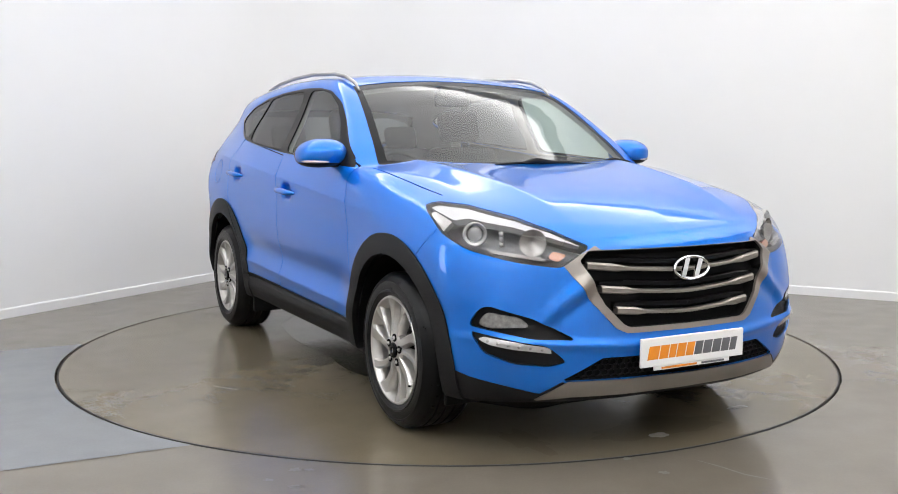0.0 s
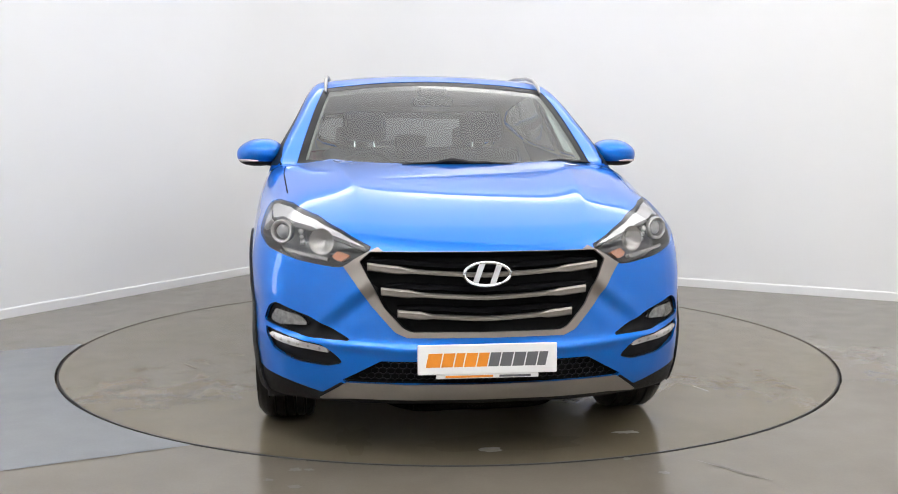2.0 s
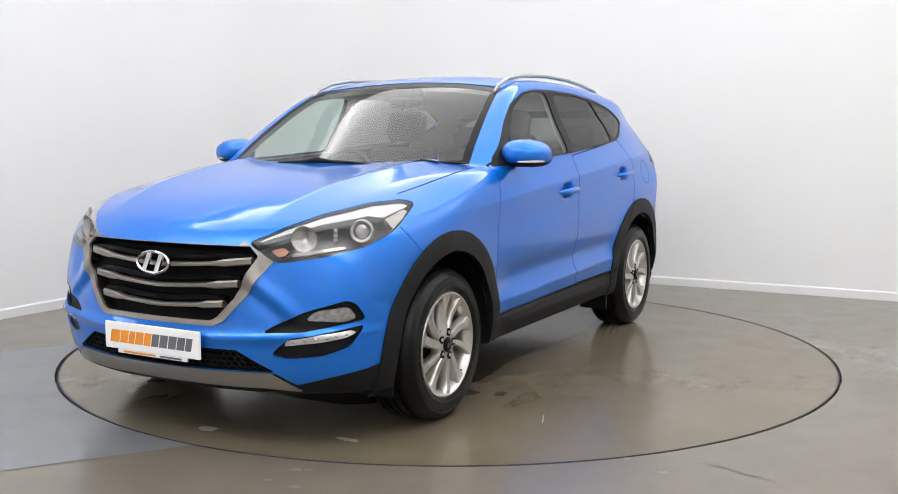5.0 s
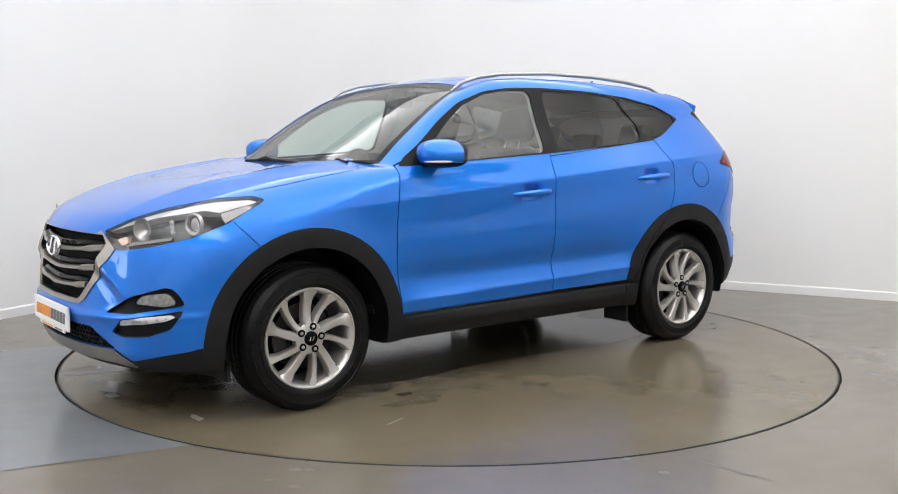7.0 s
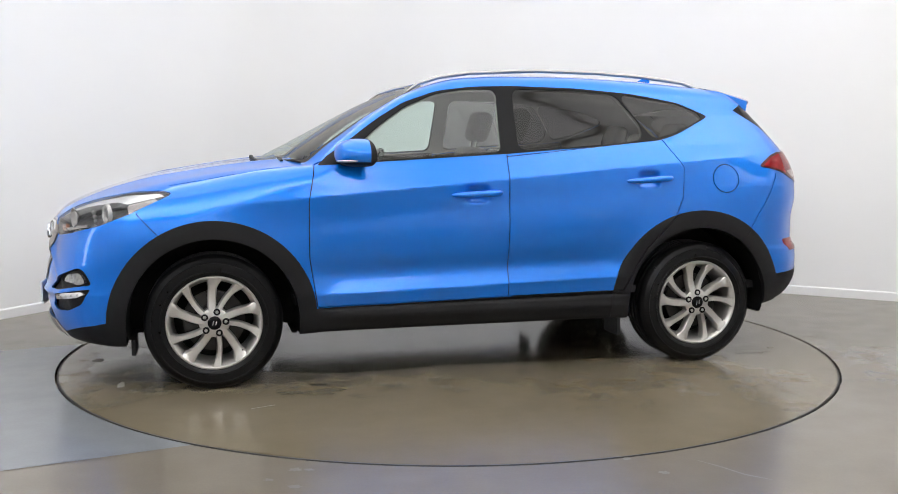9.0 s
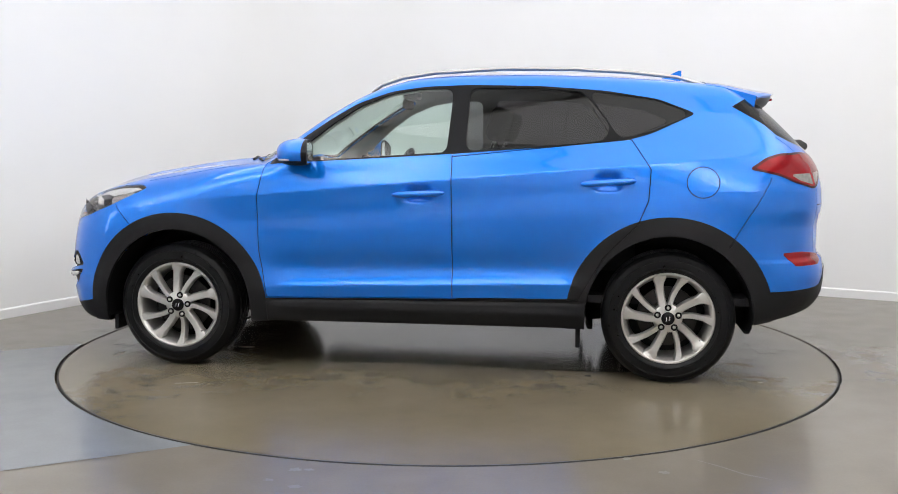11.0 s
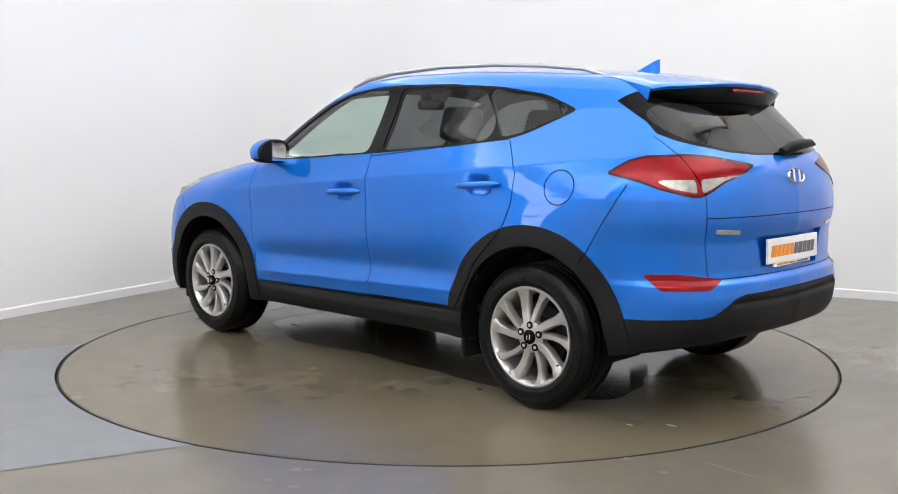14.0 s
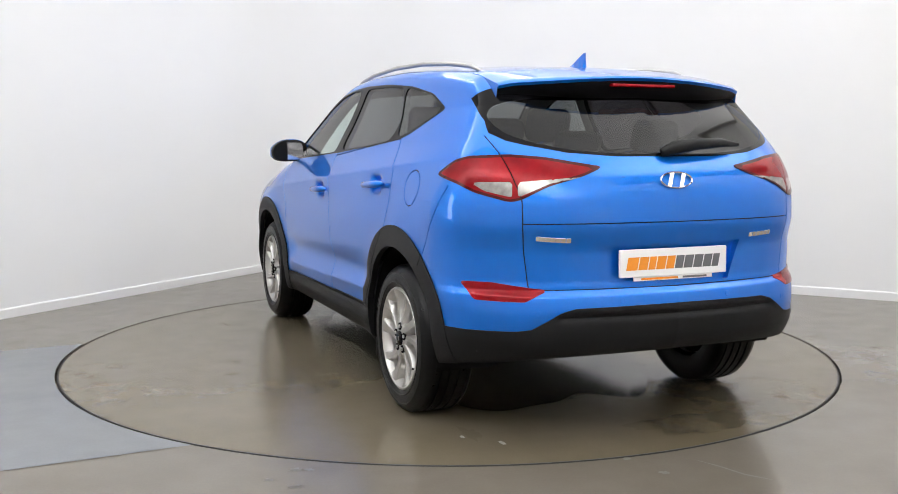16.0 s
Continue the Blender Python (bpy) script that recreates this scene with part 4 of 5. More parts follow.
    gaps |= (strip("gap_nose") & (y > 0.6) & (z > 0.7) & (z < 0.9)) | (strip("gap_tail") & (y > 0.6) & (z > 0.72) & (z < 1.07)) | (strip("gap_flap") & sideways & (x < -1.2))
    front_side = (x > 1.5) & (y > 0.35)
    name[(x > 1.3) & m["front_skirt"]] = "front_skirt"
    name[(x < -1.55) & m["rear_skirt"]] = "rear_skirt"
    name[behind & m["plate_well"] & (mn[:, 0] < -0.5)] = "plate_well"
    for k, test in (("skid", ahead), ("intake", ahead), ("grille_out", ahead & (x > 1.9)), ("grille", ahead & (x > 1.9)), ("fog_pocket", ahead & front_side), ("drl_pocket", ahead & front_side)):
        name[test & m[k]] = k
    for k in ("fog_lamp", "drl"):
        name[ahead & front_side & m[k]] = k
    name[m["headlamp"] & front_side] = "headlamp"
    for k in ("lamp_band", "lamp_corner", "lamp_amber", "lamp_strip"):
        name[m["headlamp"] & front_side & m[k]] = k
    name[m["tail_lamp"] & (x < -1.4) & (y > 0.3)] = "tail_lamp"
    name[m["tail_lamp"] & ~m["tail_core"] & (x < -1.4) & (y > 0.3)] = "tail_edge"
    for k in ("tail_clear", "tail_clear_gate"):
        name[m["tail_lamp"] & (x < -1.4) & (y > 0.3) & m[k]] = k
    name[m["reflector"] & (x < -1.4) & (y > 0.3)] = "reflector"
    name[m["rear_dark"] & (x < -1.45) & m["rear_zone"] & (mn[:, 2] < 0.85)] = "rear_dark"
    name[m["rear_glass"] & (x < -1.45) & m["rear_zone"] & (mn[:, 2] < 0.85)] = "rear_glass"
    wind = (x > -0.1) & (x < 1.3) & (mn[:, 0] > 0.25) & (z > 1.12) & (mn[:, 1] < 0.72)
    name[wind & m["screen"]] = "screen_edge"
    name[wind & m["screen"] & m["screen_clear"]] = "windscreen"
    green = is_side & (mn[:, 1] > 0.5)
    name[green & m["glasshouse"]] = "pillar_trim"
    for k in ("pane_f", "pane_r", "pane_q"):
        name[green & m[k]] = k
    name[m["sill"] & (y > 0.6)] = "sill"
    for k in ("f", "r"):
        name[m["clad_" + k] & (y > 0.62) & (z < 0.95) & (mn[:, 1] > 0.2)] = "clad_" + k
    name[gaps & np.isin(name, ["shell", "bonnet", "door_front", "door_rear", "tail_lamp", "tail_edge", "clad_r"])] = "gap"
    name[m["underside"]] = "underbody"
    for k in ("f", "r"):
        name[m["arch_" + k] & (y > 0.5) & (z < 0.85)] = "hole"
    return v, n, {k: t[name == k] for k in set(name.tolist())}


BODY_V, BODY_N, BODY = cut_body()


def panel(name, key, mat, parent, mirror=False, offset=0.0, rim=0.012, label="", both=False):
    """One panel of the body: its skin, moved along its normals by offset, with its cut edge turned in by rim."""
    t = BODY[key] if isinstance(key, str) else np.concatenate([BODY[k] for k in key if k in BODY])
    used, flat = np.unique(t, return_inverse=True)
    t = flat.reshape(t.shape)
    v, n = BODY_V[used], BODY_N[used]
    v = v + n * offset
    faces, verts, norms = [t], [v], [n]
    if rim:
        e = np.concatenate([t[:, [0, 1]], t[:, [1, 2]], t[:, [2, 0]]])
        code = e[:, 0] * (len(v) + 1) + e[:, 1]
        back = e[:, 1] * (len(v) + 1) + e[:, 0]
        edge = e[~np.isin(code, back)]
        edge = edge[~((v[edge[:, 0], 1] < 1e-4) & (v[edge[:, 1], 1] < 1e-4))]
        ring = np.unique(edge)
        pos = -np.ones(len(v), np.int64)
        pos[ring] = np.arange(len(ring))
        k = len(v)
        out = np.zeros((len(ring), 3))
        mid = np.cross(v[edge[:, 1]] - v[edge[:, 0]], n[edge[:, 0]])
        for c in (0, 1):
            np.add.at(out, pos[edge[:, c]], mid)
        out /= np.maximum(np.linalg.norm(out, axis=1), 1e-9)[:, None]
        verts += [v[ring], v[ring] - n[ring] * rim]
        norms += [out * np.sign(rim), out * np.sign(rim)]
        a, b = pos[edge[:, 0]], pos[edge[:, 1]]
        m = len(ring)
        faces += [np.stack([k + b, k + a, k + m + a], 1), np.stack([k + b, k + m + a, k + m + b], 1)]
    v, n, f = np.concatenate(verts), np.concatenate(norms), np.concatenate(faces)
    if both:
        v2, n2 = v * (1, -1, 1), n * (1, -1, 1)
        f = np.concatenate([f, f[:, ::-1] + len(v)])
        v, n = np.concatenate([v, v2]), np.concatenate([n, n2])
    elif mirror:
        v, n, f = v * (1, -1, 1), n * (1, -1, 1), f[:, ::-1]
    return mesh_object(name, v, f, mat, parent, label, normals=n)


CAR = empty("car", "metallic blue five-door SUV standing on the turntable", "car")
CAR_CABIN = ("shell", "pillar_trim", "screen_edge")


def nose_x(y, z):
    return float(NOSE(z) - NOSE_BOW(abs(y)))


def screen_x(y, z):
    return float(SCREEN(z) - SCREEN_BOW(z) * (y / 0.72) ** 2)


def surface_pose(p, up=(0, 0, 1)):
    """A pose on the body near p: z out of the surface, y up along it."""
    q = settle(np.array([p], float), 8)
    n = Vector(field_normal(q)[0]).normalized()
    yv = (Vector(up) - n * n.dot(Vector(up))).normalized()
    xv = yv.cross(n)
    m = Matrix((xv, yv, n)).transposed().to_4x4()
    return Matrix.Translation(Vector(q[0])) @ m


def build_body():
    shell = panel("body_shell", "shell", PAINT, CAR, both=True)
    panel("headlining", CAR_CABIN, LINING, shell, both=True, offset=-0.03, rim=0)
    panel("bonnet", "bonnet", PAINT, CAR, both=True)
    panel("windscreen", "windscreen", GLASS, CAR, both=True, rim=0, offset=-0.004)
    panel("windscreen_border", "screen_edge", TRIM, CAR, both=True, rim=0, offset=-0.003)
    panel("rear_window", "rear_glass", PRIVACY, CAR, both=True, rim=0, offset=-0.002)
    panel("rear_window_border", "rear_dark", GLOSS_BLACK, CAR, both=True, rim=0, offset=-0.001)
    panel("number_plate_recess", "plate_well", PAINT, CAR, both=True, offset=-0.028, rim=-0.026)
    panel("front_skirt", "front_skirt", CLAD, CAR, both=True)
    panel("rear_skirt", "rear_skirt", CLAD, CAR, both=True, offset=0.004)
    panel("underbody", "underbody", MATTE_BLACK, CAR, both=True, rim=0)
    panel("skid_plate", "skid", SATIN, CAR, both=True, offset=0.006)
    grille = panel("grille_frame", "grille_out", SATIN, CAR, both=True, offset=0.006)
    panel("backing", "grille", MATTE_BLACK, grille, both=True, offset=-0.05, rim=-0.047)
    build_grille(grille)
    intake = panel("lower_intake", "intake", MATTE_BLACK, CAR, both=True, offset=-0.03, rim=-0.028)
    bm = bmesh.new()
    pitch, wall = 0.030, 0.0028
    for row in range(5):
        for col in range(-17, 18):
            cy, cz = (col + 0.5 * (row % 2)) * pitch, 0.340 + row * 0.021
            if abs(cy) > 0.52 - (cz - 0.335) * 1.5:
                continue
            outer, inner = [], []
            for k in range(6):
                ang = math.pi / 6 + k * math.pi / 3
                for r, bag in ((pitch / math.sqrt(3), outer), (pitch / math.sqrt(3) - wall, inner)):
                    yy, zz = cy + r * math.cos(ang), cz + r * 0.80 * math.sin(ang)
                    xx = nose_x(yy, zz) - 0.020
                    bag.append((bm.verts.new((xx, yy, zz)), bm.verts.new((xx - 0.008, yy, zz))))
            for k in range(6):
                j = (k + 1) % 6
                bm.faces.new((outer[k][0], outer[j][0], inner[j][0], inner[k][0]))
                bm.faces.new((inner[k][0], inner[j][0], inner[j][1], inner[k][1]))
    part("honeycomb", bm, CLAD, intake, "black plastic honeycomb")
    # black strips put the shade of gaps and tailgate crease into colour
    panel("shut_line_shade", "gap", MATTE_BLACK, CAR, both=True, offset=-0.008, rim=0)
    for mirror in (False, True):
        side = -1 if mirror else 1
        door = panel("front_door", "door_front", PAINT, CAR, mirror)
        door2 = panel("rear_door", "door_rear", PAINT, CAR, mirror)
        panel("door_card", "door_front", DASH, door, mirror, offset=-0.03, rim=0)
        panel("door_card", "door_rear", DASH, door2, mirror, offset=-0.03, rim=0)
        for d, (hx, hz), slope in ((door, HANDLES[0], 0.045), (door2, HANDLES[1], 0.06)):
            handle = bmesh.new()
            pts = [(hx + k, side * (0.912 + (0.028 if abs(k) < 0.1 else 0.016 if abs(k) < 0.125 else 0.004)), hz - slope * k) for k in (-0.136, -0.120, -0.09, -0.03, 0.03, 0.09, 0.120, 0.136)]
            tube(handle, pts, [0.007, 0.014, 0.017, 0.017, 0.017, 0.016, 0.012, 0.006], 12, 1.0)
            part("door_handle", handle, PAINT, d, smooth=True)
        panel("window_trim", "pillar_trim", TRIM, CAR, mirror, offset=0.001, rim=0.006)
        panel("front_window", "pane_f", GLASS, CAR, mirror, offset=-0.004, rim=0)
        panel("rear_door_window", "pane_r", PRIVACY, CAR, mirror, offset=-0.004, rim=0)
        panel("quarter_window", "pane_q", PRIVACY, CAR, mirror, offset=-0.003, rim=0)
        panel("sill", "sill", CLAD, CAR, mirror, offset=0.004)
        panel("front_arch_trim", "clad_f", CLAD, CAR, mirror, offset=0.008, rim=0.03)
        panel("rear_arch_trim", "clad_r", CLAD, CAR, mirror, offset=0.008, rim=0.03)
        fog = panel("fog_lamp_recess", "fog_pocket", CLAD, CAR, mirror, offset=-0.02, rim=-0.018)
        panel("fog_lamp", "fog_lamp", FOG_LENS, fog, mirror, offset=-0.008, rim=0.015, label="clear fog lamp lens")
        drl = panel("running_light_recess", "drl_pocket", CLAD, CAR, mirror, offset=-0.02, rim=-0.018)
        strip = panel("running_light", "drl", DRL_LENS, drl, mirror, offset=-0.001, rim=0.02, label="white daytime running light strip")
        for k in range(6):
            a, z = -1.255 - 0.058 * k, 0.4945 - 0.0062 * k
            xs = np.linspace(1.6, 2.4, 1600)
            f = body_field(xs, xs + a, np.full(len(xs), z))
            xh = float(xs[np.argmax(f > 0)])
            m = surface_pose((xh, xh + a, z))
            m.translation -= m.col[2].to_3d() * 0.005
            m.translation.y *= side
            bm = bmesh.new()
            bmesh.ops.create_uvsphere(bm, u_segments=12, v_segments=8, radius=0.0075, matrix=Matrix.Translation(m.translation))
            part("led", bm, LAMP_SILVER, strip, smooth=True)
        tail = panel("tail_lamp", "tail_lamp", RED_LENS, CAR, mirror, offset=0.004, label="red tail lamp lens")
        panel("lens_border", "tail_edge", RED_EDGE, tail, mirror, offset=0.004, label="dark red border of the lens")
        panel("reversing_lens", "tail_clear", CLEAR_LENS, tail, mirror, offset=0.003, rim=0.006, label="clear lens in the tail lamp")
        panel("reversing_lens", "tail_clear_gate", CLEAR_LENS, tail, mirror, offset=0.003, rim=0.006, label="clear lens in the tail lamp")
        panel("rear_reflector", "reflector", RED_LENS, CAR, mirror, offset=0.002, label="red rear reflector")
        build_headlamp(mirror)


def build_grille(grille):
    for zc, ze, w in ((0.747, 0.777, 0.445), (0.662, 0.686, 0.395), (0.583, 0.603, 0.335)):
        for dark in (False, True):
            bm = bmesh.new()
            rows = []
            for i in range(41):
                y = -w + 2 * w * i / 40
                k = abs(y) / w
                z = zc + (ze - zc) * k ** 1.5
                half = (0.008 + 0.007 * min(1, max(0, (k - 0.62) / 0.12))) if not dark else 0.012
                if dark:
                    z += 0.030 if k < 0.72 else 0.030 - 0.05 * (k - 0.72)
                x = nose_x(y, z) - (0.002 if not dark else 0.016)
                rows.append([bm.verts.new((x + dx, y, z + dz)) for dx, dz in ((-0.03, half), (-0.006, half), (0.0, half * 0.55), (0.0, -half * 0.7), (-0.006, -half), (-0.03, -half))])
            for a, b in zip(rows, rows[1:]):
                for j in range(6):
                    bm.faces.new((a[j], a[(j + 1) % 6], b[(j + 1) % 6], b[j]))
            bm.faces.new(rows[0])
            bm.faces.new(rows[-1])
            part("slat" if dark else "grille_bar", bm, GLOSS_BLACK if dark else SATIN, grille, "dark inner slat" if dark else "satin silver bar")


def build_headlamp(mirror):
    s = -1 if mirror else 1
    lamp = panel("headlamp", ("headlamp", "lamp_band", "lamp_corner", "lamp_amber", "lamp_strip"), LAMP_GREY, CAR, mirror, offset=-0.085, rim=-0.083, label="clear glass headlamp with dark housing")
    panel("chrome_band", "lamp_band", LAMP_SILVER, lamp, mirror, offset=-0.010, rim=0.03)
    panel("side_marker", "lamp_corner", CLEAR_LENS, lamp, mirror, offset=-0.009, rim=0.02)
    panel("indicator", "lamp_amber", AMBER, lamp, mirror, offset=-0.016, rim=0.02, label="amber indicator")
    panel("light_strip", "lamp_strip", CLEAR_LENS, lamp, mirror, offset=-0.012, rim=0.02)
    panel("cover", ("headlamp", "lamp_band", "lamp_corner", "lamp_amber", "lamp_strip"), LENS, lamp, mirror, offset=-0.001, rim=0)
    for name, (x, y, z), r, ring in (("projector", (1.917, 0.782, 0.893), 0.044, True), ("reflector_bowl", (2.075, 0.615, 0.860), 0.042, False)):
        q = settle(np.array([[x, y, z]]), 8)
        n = field_normal(q)[0]
        p = Vector(q[0]) - Vector(n).normalized() * (0.030 if ring else 0.020)
        m = look((p.x, s * p.y, p.z), (p.x - 1.0, s * (p.y - 0.45), p.z))
        bm = bmesh.new()
        if ring:
            lathe(bm, [(r + 0.004, -0.012), (r + 0.004, 0.002), (r, 0.007), (r - 0.009, 0.003), (r - 0.012, -0.02)], m, 36)
            part(name, bm, RAIL, lamp, "round projector with a chrome ring", True)
            bm = bmesh.new()
            rings = lathe(bm, [((r - 0.011) * math.cos(a), -0.014 + 0.016 * math.sin(a)) for a in (radians(k) for k in (0, 20, 40, 60, 80))], m, 32)
            bm.faces.new(rings[-1])
            part("bulb_lens", bm, FOG_LENS, lamp, smooth=True)
        else:
            lathe(bm, [(r * 1.25, 0.004), (r, 0.0), (r * 0.7, -0.014), (r * 0.35, -0.024), (0.004, -0.03)], m, 32)
            part(name, bm, CLEAR_LENS, lamp, smooth=True)
    for k in range(3):
        bm = bmesh.new()
        bmesh.ops.create_icosphere(bm, subdivisions=2, radius=0.011, matrix=Matrix.Translation((1.972 + 0.004 * k, s * (0.692 + 0.003 * k), 0.850 + 0.022 * k)))
        part("reflector_dot", bm, RAIL, lamp, smooth=True)


TRIM = material("satin_black_trim", (0.006, 0.006, 0.007), 0.35, spec=0.16, noise_scale=60, noise_amount=0.15)
build_body()


# ---------------------------------------------------------------- wheels
def build_wheel():
    """A wheel with its axle along z, its outer face at z = 0."""
    bm = bmesh.new()
    lathe(bm, [(0.198, -0.19), (0.203, -0.10), (0.207, -0.05), (0.213, -0.018), (0.222, -0.004), (0.229, 0.004), (0.236, 0.004), (0.239, -0.002), (0.236, -0.012)], steps=96)
    # hub pad
    rings = lathe(bm, [(0.078, -0.045), (0.074, -0.012), (0.066, -0.006), (0.030, -0.004)], steps=48)
    bm.faces.new(rings[-1])

    wheel = part("wheel", bm, ALLOY, CAR, "silver ten-spoke alloy wheel", True)

    def spoke(a_in, a_out, w_in, w_out, flare):
        bm = bmesh.new()
        rows = []
        n = 12
        for i in range(n + 1):
            k = i / n
            r = 0.055 + (0.228 - 0.055) * k
            a = radians(a_in + (a_out - a_in) * k ** 1.15)
            w = w_in + (w_out - w_in) * k + flare * max(0, k - 0.72) / 0.28
            c, t = Vector((math.cos(a), math.sin(a), 0)), Vector((-math.sin(a), math.cos(a), 0))
            h = -0.003 - 0.010 * math.sin(math.pi * k) + 0.004 * k
            rows.append([bm.verts.new(c * r + t * (w * s) + Vector((0, 0, h + d))) for s, d in ((-1.15, -0.042), (-1.0, -0.006), (-0.75, 0.0), (0.75, 0.0), (1.0, -0.006), (1.15, -0.042))])
        for p, q in zip(rows, rows[1:]):
            for j in range(5):
                bm.faces.new((p[j], p[j + 1], q[j + 1], q[j]))
        return part("spoke", bm, ALLOY, wheel, smooth=True)
    for one in (spoke(-50, -61, 0.019, 0.021, 0.019), spoke(-7, -22, 0.012, 0.0155, 0.011)):
        for i in range(1, 5):
            ob = new("spoke", one.data)
            ob.parent = wheel
            ob.matrix_basis = Matrix.Rotation(radians(72 * i), 4, "Z")
    bm = bmesh.new()
    tread = [(0.214, -0.020), (0.226, -0.012), (0.236, -0.004), (0.246, 0.005), (0.258, 0.0085), (0.260, 0.0115), (0.264, 0.0115), (0.266, 0.009), (0.285, 0.010), (0.300, 0.0075), (0.302, 0.0100), (0.306, 0.0095), (0.308, 0.0055), (0.322, -0.003), (0.333, -0.016), (0.340, -0.030)]
    z = -0.034
    for k in range(4):
        tread += [(0.343, z), (0.343, z - 0.030), (0.335, z - 0.032), (0.335, z - 0.040)]
        z -= 0.042
    tread += [(0.343, z), (0.340, z - 0.012), (0.33, z - 0.024), (0.30, z - 0.034), (0.25, z - 0.03), (0.21, z - 0.015)]
    lathe(bm, tread, steps=96)
    part("tyre", bm, RUBBER, wheel, "black rubber road tyre", True)
    bm = bmesh.new()
    rings = lathe(bm, [(0.155, -0.10), (0.155, -0.085), (0.09, -0.083), (0.088, -0.06)], steps=48)
    bm.faces.new(rings[-1])
    part("brake_disc", bm, DARK_ALLOY, wheel, smooth=True)
    bm = bmesh.new()
    rings = lathe(bm, [(0.200, -0.16), (0.10, -0.155)], steps=48)
    bm.faces.new(rings[-1])
    part("drum_back", bm, MATTE_BLACK, wheel)
    bm = bmesh.new()
    rings = lathe(bm, [(0.034, -0.006), (0.034, 0.001), (0.030, 0.004), (0.012, 0.006)], steps=32)
    bm.faces.new(rings[-1])
    part("centre_cap", bm, GLOSS_BLACK, wheel, "black centre cap", True)
    bm = bmesh.new()
    for sx in (-1, 1):
        prism(bm, [(sx * 0.008 - 0.007, -0.010), (sx * 0.008 - 0.001, -0.010), (sx * 0.008 + 0.007, 0.010), (sx * 0.008 + 0.001, 0.010)], 0.004, 0.0075)
    part("badge", bm, CHROME, wheel)
    for i in range(5):
        a = radians(72 * i)
        bm = bmesh.new()
        m = Matrix.Translation((0.056 * math.cos(a), 0.056 * math.sin(a), 0))
        # raised black disc paints the shade of the nut's hole
        rings = lathe(bm, [(0.0175, -0.010), (0.0175, -0.0010), (0.0160, -0.0005), (0.0145, -0.0015), (0.012, -0.0025)], m, 18)
        bm.faces.new(rings[-1])
        part("nut_hole_shade", bm, MATTE_BLACK, wheel)
        bm = bmesh.new()
        rings = lathe(bm, [(0.0088, -0.004), (0.0088, 0.0010), (0.0066, 0.0034), (0.003, 0.0042)], m, 6)
        bm.faces.new(rings[-1])
        part("wheel_nut", bm, ALLOY, wheel)
    bm = bmesh.new()
    a = radians(-52)
    tube(bm, [(0.205 * math.cos(a), 0.205 * math.sin(a), -0.03), (0.196 * math.cos(a), 0.196 * math.sin(a), 0.0)], 0.004, 8)
    part("valve", bm, RUBBER, wheel)
    return wheel


def place_wheels():
    wheel = build_wheel()
    left = Matrix.Rotation(radians(-90), 4, "X") @ Matrix.Rotation(radians(180), 4, "Z")
    right = Matrix.Rotation(radians(90), 4, "X")
    spots = [(AXLE_F, 0.898, left, 5), (AXLE_R, 0.903, left, 18), (AXLE_F, -0.898, right, 12), (AXLE_R, -0.903, right, 50)]
    for i, (x, y, turn, spin) in enumerate(spots):
        m = Matrix.Translation((x, y, HUB_Z)) @ turn @ Matrix.Rotation(radians(spin), 4, "Z")
        if i == 0:
            first = m
            continue
        copy_thing(wheel, m)
    wheel.matrix_basis = first
    # liners inside the arches
    for x in (AXLE_F, AXLE_R):
        for s in (-1, 1):
            bm = bmesh.new()
            rows = []
            for k in range(25):
                a = radians(-25 + 230 * k / 24)
                rows.append([bm.verts.new((x + r * math.cos(a), s * y, HUB_Z + max(r * math.sin(a), -0.07))) for r, y in ((0.424, 0.885), (0.424, 0.60), (0.05, 0.58))])
            for p, q in zip(rows, rows[1:]):
                for j in range(2):
                    bm.faces.new((p[j], p[j + 1], q[j + 1], q[j]))
            part("wheel_arch_liner", bm, MATTE_BLACK, CAR, smooth=True)


place_wheels()


# ---------------------------------------------------------------- outside fittings
def shape_on(m, outline, lo, hi, bm):
    prism(bm, outline, lo, hi, lambda a, b, h: m @ Vector((a, b, h)))


def ellipse(rx, ry, n=40):
    return [(rx * math.cos(2 * math.pi * i / n), ry * math.sin(2 * math.pi * i / n)) for i in range(n)]


def build_badge(m, rx, ry):
    """Chrome oval ring with two slanted strokes."""
    bm = bmesh.new()
    n = 48
    prof = ((1.0, 0.0), (1.0, 0.008), (0.9, 0.013), (0.78, 0.008), (0.78, 0.0))
    rings = [[bm.verts.new(m @ Vector((rx * k * math.cos(a) if k == 1 else (rx - (1 - k) * ry) * math.cos(a), ry * k * math.sin(a), h))) for a in (2 * math.pi * i / n for i in range(n))] for k, h in prof]
    for a, b in zip(rings, rings[1:]):
        for i in range(n):
            bm.faces.new((a[i], a[(i + 1) % n], b[(i + 1) % n], b[i]))
    badge = part("badge", bm, CHROME, CAR, "chrome oval badge", True)
    for sx in (-1, 1):
        bm = bmesh.new()
        c = sx * rx * 0.36
        shape_on(m, [(c - rx * 0.27, -ry * 0.76), (c - rx * 0.03, -ry * 0.80), (c + rx * 0.27, ry * 0.76), (c + rx * 0.03, ry * 0.80)], 0.0, 0.010, bm)
        part("stroke", bm, CHROME, badge)


